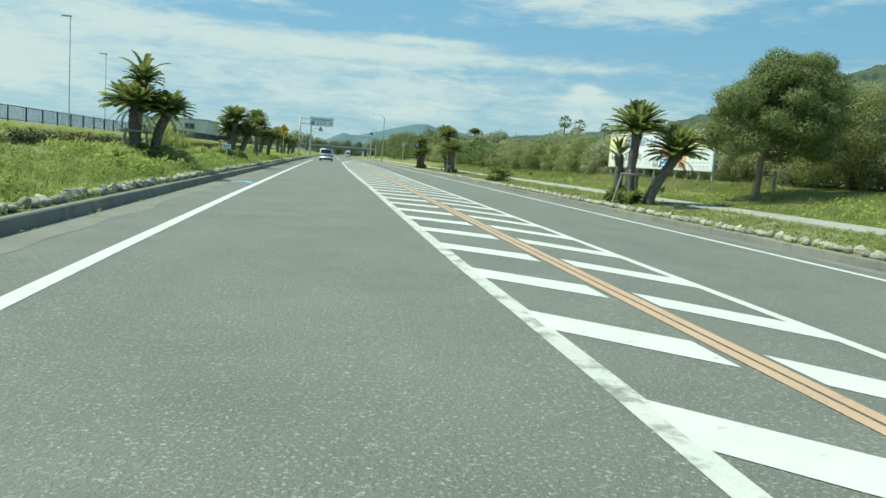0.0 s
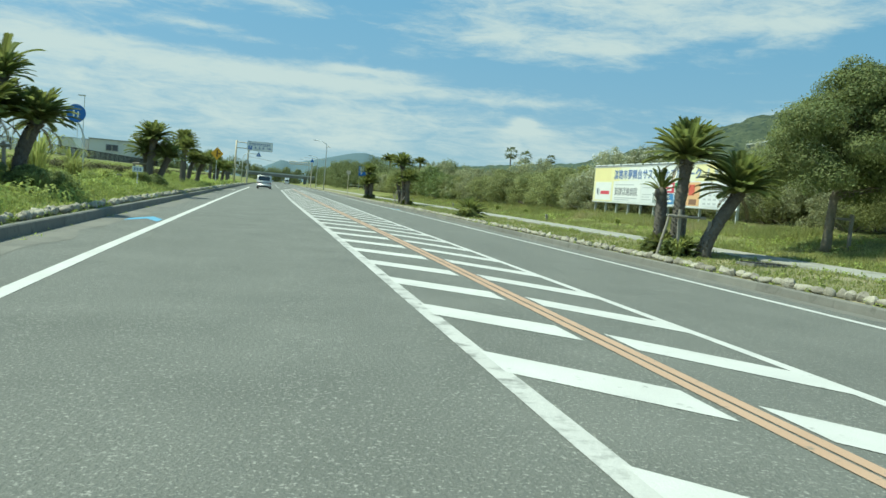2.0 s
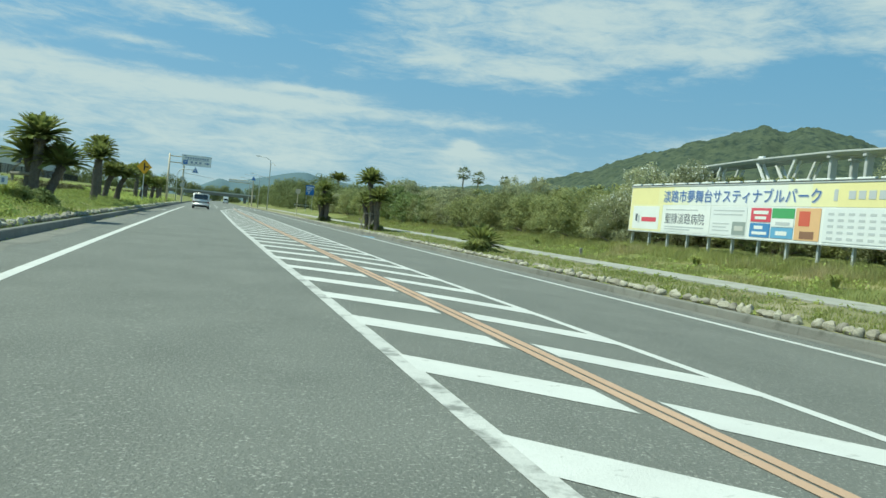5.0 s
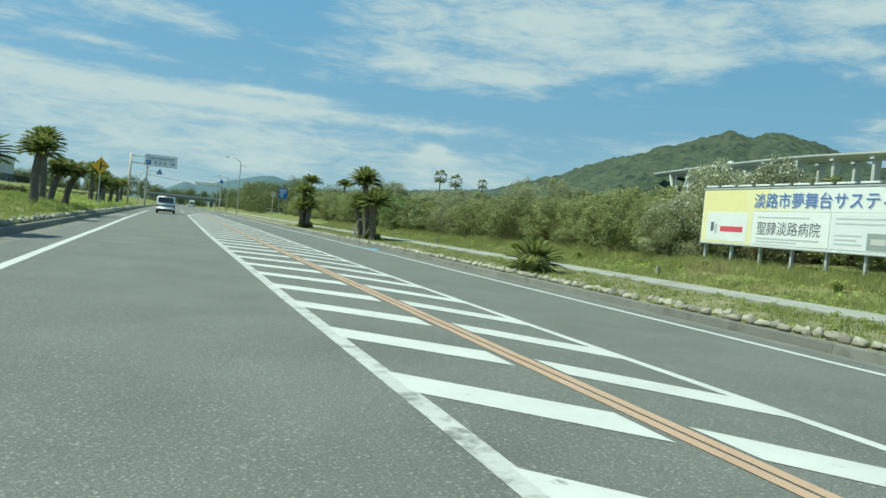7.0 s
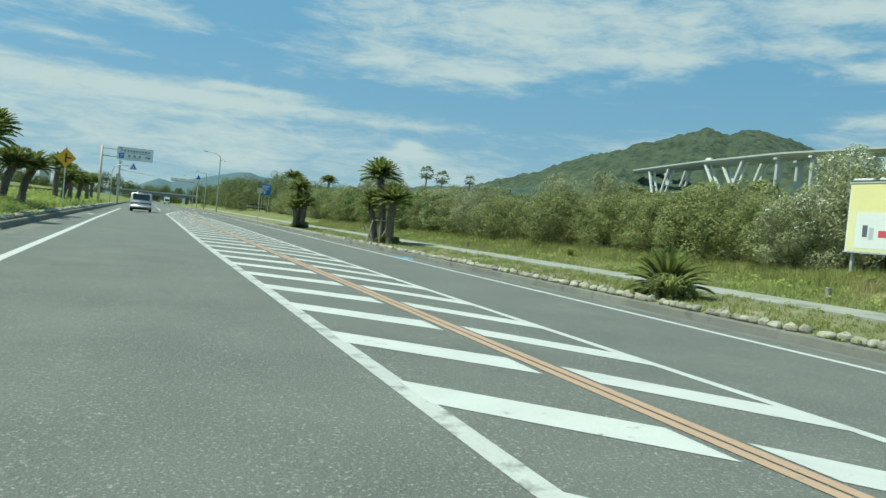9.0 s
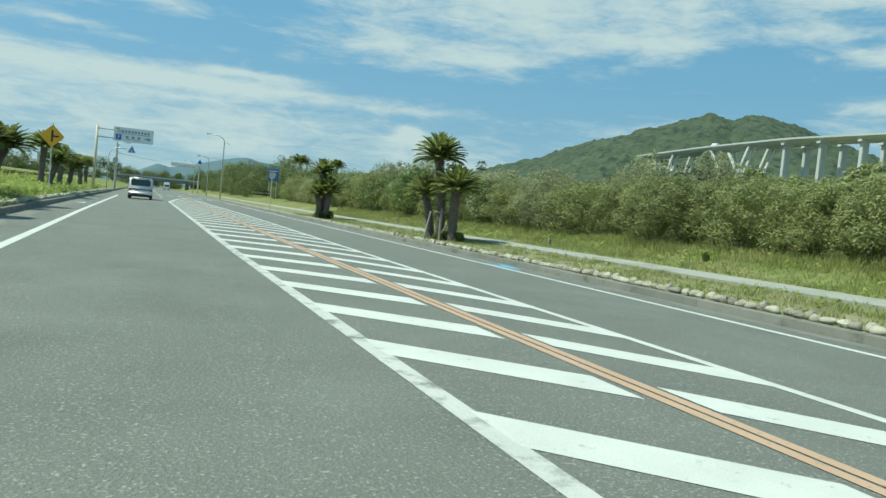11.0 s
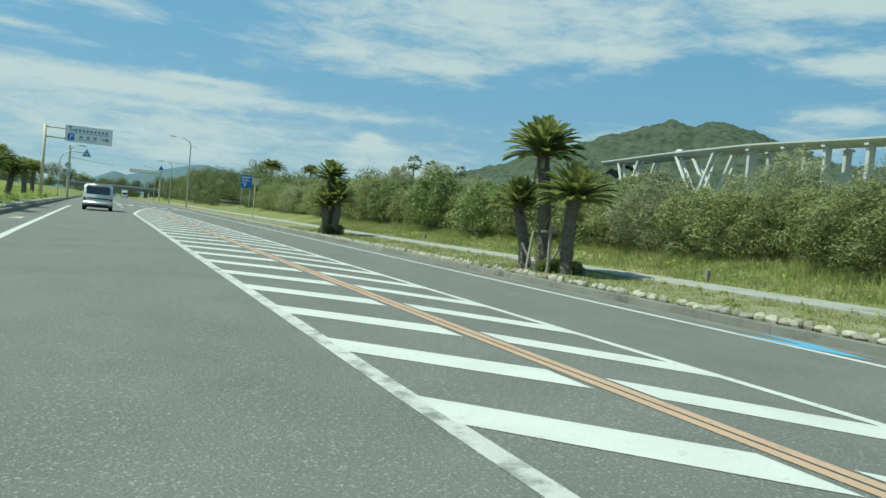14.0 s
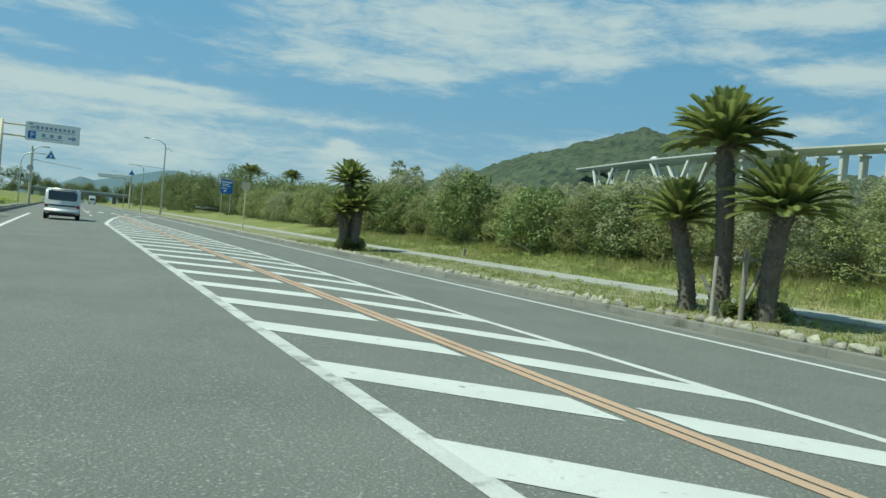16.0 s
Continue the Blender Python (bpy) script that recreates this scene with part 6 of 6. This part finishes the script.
def pampas(x, y, h, n, seed, label):
    rnd = random.Random(seed)
    ob = empty("grass_clump", pose(x, y, ground_z(x, y)), label, "plant")
    verts, faces = [], []
    for i in range(n):
        a = rnd.uniform(0, 6.28)
        out = rnd.uniform(0.2, 0.9) * h
        hh = h * rnd.uniform(0.6, 1.0)
        d = Vector((math.cos(a), math.sin(a), 0))
        t = Vector((-d.y, d.x, 0)) * 0.015
        pts = [d * 0.08, d * out * 0.4 + Vector((0, 0, hh * 0.75)), d * out * 0.8 + Vector((0, 0, hh)), d * out * 1.1 + Vector((0, 0, hh * 0.8))]
        k = len(verts)
        for q in pts[:-1]:
            verts += [q - t, q + t]
        verts.append(pts[-1])
        faces += [(k, k + 1, k + 3, k + 2), (k + 2, k + 3, k + 5, k + 4), (k + 4, k + 5, k + 6)]
    me = bpy.data.meshes.new("blades")
    me.from_pydata(verts, [], faces)
    me.materials.append(M["blade"])
    o = new("leaf_spray", me)
    o.parent = ob


pampas(-9.3, 31.6, 1.5, 90, 1, "tall spiky pale green grass clump behind the cycads")
pampas(-9.9, 38.0, 1.1, 70, 2, "spiky pale green grass clump on the bank")
pampas(7.1, 46.0, 0.55, 120, 3, "leafy green weeds growing round the low cycad")
pampas(7.75, 69.0, 0.4, 80, 4, "dry weeds at the foot of the cycads")
pampas(7.5, 25.4, 0.5, 70, 5, "dark green weeds at the foot of the cycads")
for i in range(7):
    rr = random.Random(40 + i)
    yy = 18 + i * 4.6 + rr.uniform(-1, 1)
    xx = kerb_l(yy) - rr.uniform(1.4, 3.6)
    pampas(xx, yy, rr.uniform(0.5, 0.8), 110, 50 + i, "rough green weeds on the roadside bank")
for i in range(5):
    rr = random.Random(60 + i)
    pampas(rr.uniform(11.8, 14.2), 34 + i * 6.5, rr.uniform(0.3, 0.42), 90, 70 + i, "tuft of weeds on the grass bank")

# ---- edging stones, each side ----


def edging():
    rng = random.Random(8)
    variants = []
    for v in range(5):
        bm = bmesh.new()
        bmesh.ops.create_uvsphere(bm, u_segments=9, v_segments=6, radius=0.5)
        for w in bm.verts:
            n = noise.noise_vector(w.co * 1.6 + Vector((v * 7.3, 0, 0)))
            w.co += n * 0.2 + noise.noise_vector(w.co * 3.7 + Vector((v * 3.1, 5, 0))) * 0.06
            w.co.z = max(w.co.z, -0.3)
        variants.append(mesh_of(bm, "stone", M["stone"], v % 2 == 0))
    for side in (1, -1):
        edge = tagged(new("stone_edging"), "row of pale rounded stones behind the kerb", "stone edging", kind="structure")
        y = 7.0
        n = 0
        rest_v, rest_f = [], []
        while y < 150:
            ln = rng.uniform(0.15, 0.29)
            if rng.random() < 0.05:
                y += rng.uniform(0.1, 0.3)
            yc = y + ln / 2
            x = (KERB_R + 0.36 if side > 0 else kerb_l(yc) - 0.33) + rng.uniform(-0.07, 0.07)
            z = ground_z(x, yc) + 0.05
            m = pose(x, yc, z, rng.uniform(-8, 8), rng.uniform(-8, 8), rng.uniform(-25, 25)) @ Matrix.Diagonal((rng.uniform(0.15, 0.23), ln * 1.06, rng.uniform(0.13, 0.22), 1))
            me = variants[rng.randrange(5)]
            if n < 290:
                shared("stone", me, edge, m)
            else:
                k = len(rest_v)
                rest_v += [m @ v.co for v in me.vertices]
                rest_f += [tuple(k + i for i in p.vertices) for p in me.polygons]
            n += 1
            y += ln + rng.uniform(-0.02, 0.03)
        me = bpy.data.meshes.new("stone_row")
        me.from_pydata(rest_v, [], rest_f)
        me.materials.append(M["stone"])
        o = tagged(new("stone_row", me), "pale edging stones further along", kind="stuff")
        o.parent = edge


edging()

# ---- grass blades ----


def blades(name, n, y0, y1, place, h0, h1, seed, label, material="blade_olive"):
    rng = np.random.default_rng(seed)
    # tufts gather the blades so that the grass is uneven
    m = n // 7
    ty = y0 + (y1 - y0) * rng.random(m) ** 1.5
    tu = rng.random(m)
    V = np.empty((m * 7, 3, 3))
    k = 0
    for i in range(m):
        x, y = place(tu[i], ty[i])
        hh = h0 + (h1 - h0) * rng.random() * (0.5 + 0.9 * max(0.0, 0.5 + noise.noise(Vector((x * 0.35, y * 0.35, seed)))))
        for j in range(7):
            bx, by = x + rng.normal() * 0.07, y + rng.normal() * 0.07
            bz = ground_z(bx, by) - 0.02
            a = rng.random() * 6.283
            w = 0.011 + 0.004 * hh / h1
            h = hh * (0.6 + 0.5 * rng.random())
            lean = h * 0.55
            V[k, 0] = (bx - math.cos(a) * w, by - math.sin(a) * w, bz)
            V[k, 1] = (bx + math.cos(a) * w, by + math.sin(a) * w, bz)
            V[k, 2] = (bx + rng.normal() * lean * 0.6, by + rng.normal() * lean * 0.6, bz + h)
            k += 1
    me = bpy.data.meshes.new(name)
    me.from_pydata(V.reshape(-1, 3).tolist(), [], np.arange(m * 21).reshape(-1, 3).tolist())
    me.materials.append(M[material])
    tagged(new(name, me), label, "grass", kind="stuff")


blades("verge_grass", 60000, 8, 100, lambda u, y: (6.6 + 2.75 * u, y), 0.04, 0.13, 1, "short dry grass on the verge between stones and footpath")
blades("bank_grass", 150000, 14, 110, lambda u, y: (10.95 + 5.2 * u, y), 0.06, 0.2, 2, "rough green grass on the bank below the hedge")
blades("left_bank_grass", 50000, 9, 95, lambda u, y: (kerb_l(y) - 0.5 - 7.5 * u ** 1.2, y), 0.08, 0.24, 3, "tall bright green grass on the roadside bank", "blade")


def leafy_weeds(name, n, y0, y1, place, r0, r1, leaf, seed, label):
    """Low mounds of small bright leaves."""
    rnd = random.Random(seed)
    clumps = []
    while len(clumps) < n:
        y = y0 + (y1 - y0) * rnd.random() ** 1.6
        x = place(rnd.random(), y)
        if noise.noise(Vector((x * 0.45, y * 0.3, seed))) + rnd.uniform(-0.25, 0.25) < -0.12:
            continue
        r = rnd.uniform(r0, r1)
        clumps.append(((x, y, ground_z(x, y) + r * 0.35), r))
    V, Fc = leaf_cloud(clumps, 620 if leaf < 0.07 else 260, leaf, seed, 0.5, 0.75)
    tagged(new(name, leaf_mesh(name, V, Fc, M["weed"])), label, "weeds", kind="stuff")


leafy_weeds("far_bank_weeds", 700, 78, 150, lambda u, y: kerb_l(y) - 0.9 - 5.0 * u, 0.2, 0.42, 0.08, 26, "rough green weeds along the further bank")
leafy_weeds("bank_weeds", 2200, 8, 80, lambda u, y: kerb_l(y) - 0.75 - (3.3 * u / 0.72 if u < 0.72 else 4.9 + 9.0 * (u - 0.72)), 0.14, 0.3, 0.042, 6, "leafy bright green weeds covering the bank")
leafy_weeds("bank_bushes", 90, 21, 44, lambda u, y: kerb_l(y) - 0.8 - 2.6 * u, 0.24, 0.42, 0.06, 16, "taller leafy green weeds round the cycads")
leafy_weeds("verge_weeds", 260, 12, 90, lambda u, y: 6.9 + 2.2 * u, 0.06, 0.13, 0.035, 7, "small leafy weeds in the dry verge")
leafy_weeds("slope_weeds", 420, 16, 90, lambda u, y: 11.2 + 4.4 * u, 0.1, 0.22, 0.05, 8, "leafy weeds in the grass below the hedge")
leafy_weeds("kerb_weeds", 150, 10, 95, lambda u, y: kerb_l(y) + 0.04 + 0.22 * u ** 3, 0.05, 0.13, 0.035, 31, "weeds and dry grass rooted in the gutter")
leafy_weeds("path_weeds", 330, 14, 95, lambda u, y: 9.3 + 0.12 * u if u < 0.5 else 10.8 + 0.2 * u, 0.06, 0.12, 0.035, 32, "grass creeping over the edges of the footpath")
leafy_weeds("left_stone_weeds", 520, 9, 95, lambda u, y: kerb_l(y) - 0.16 - 0.42 * u, 0.06, 0.15, 0.035, 33, "grass and weeds growing between the edging stones")
leafy_weeds("right_stone_weeds", 330, 9, 95, lambda u, y: KERB_R + 0.2 + 0.4 * u, 0.05, 0.11, 0.03, 34, "grass and weeds growing between the edging stones")
blades("hedge_foot_grass", 42000, 30, 112, lambda u, y: (13.4 + 2.4 * u, y), 0.14, 0.42, 4, "long brownish grass along the foot of the hedge")
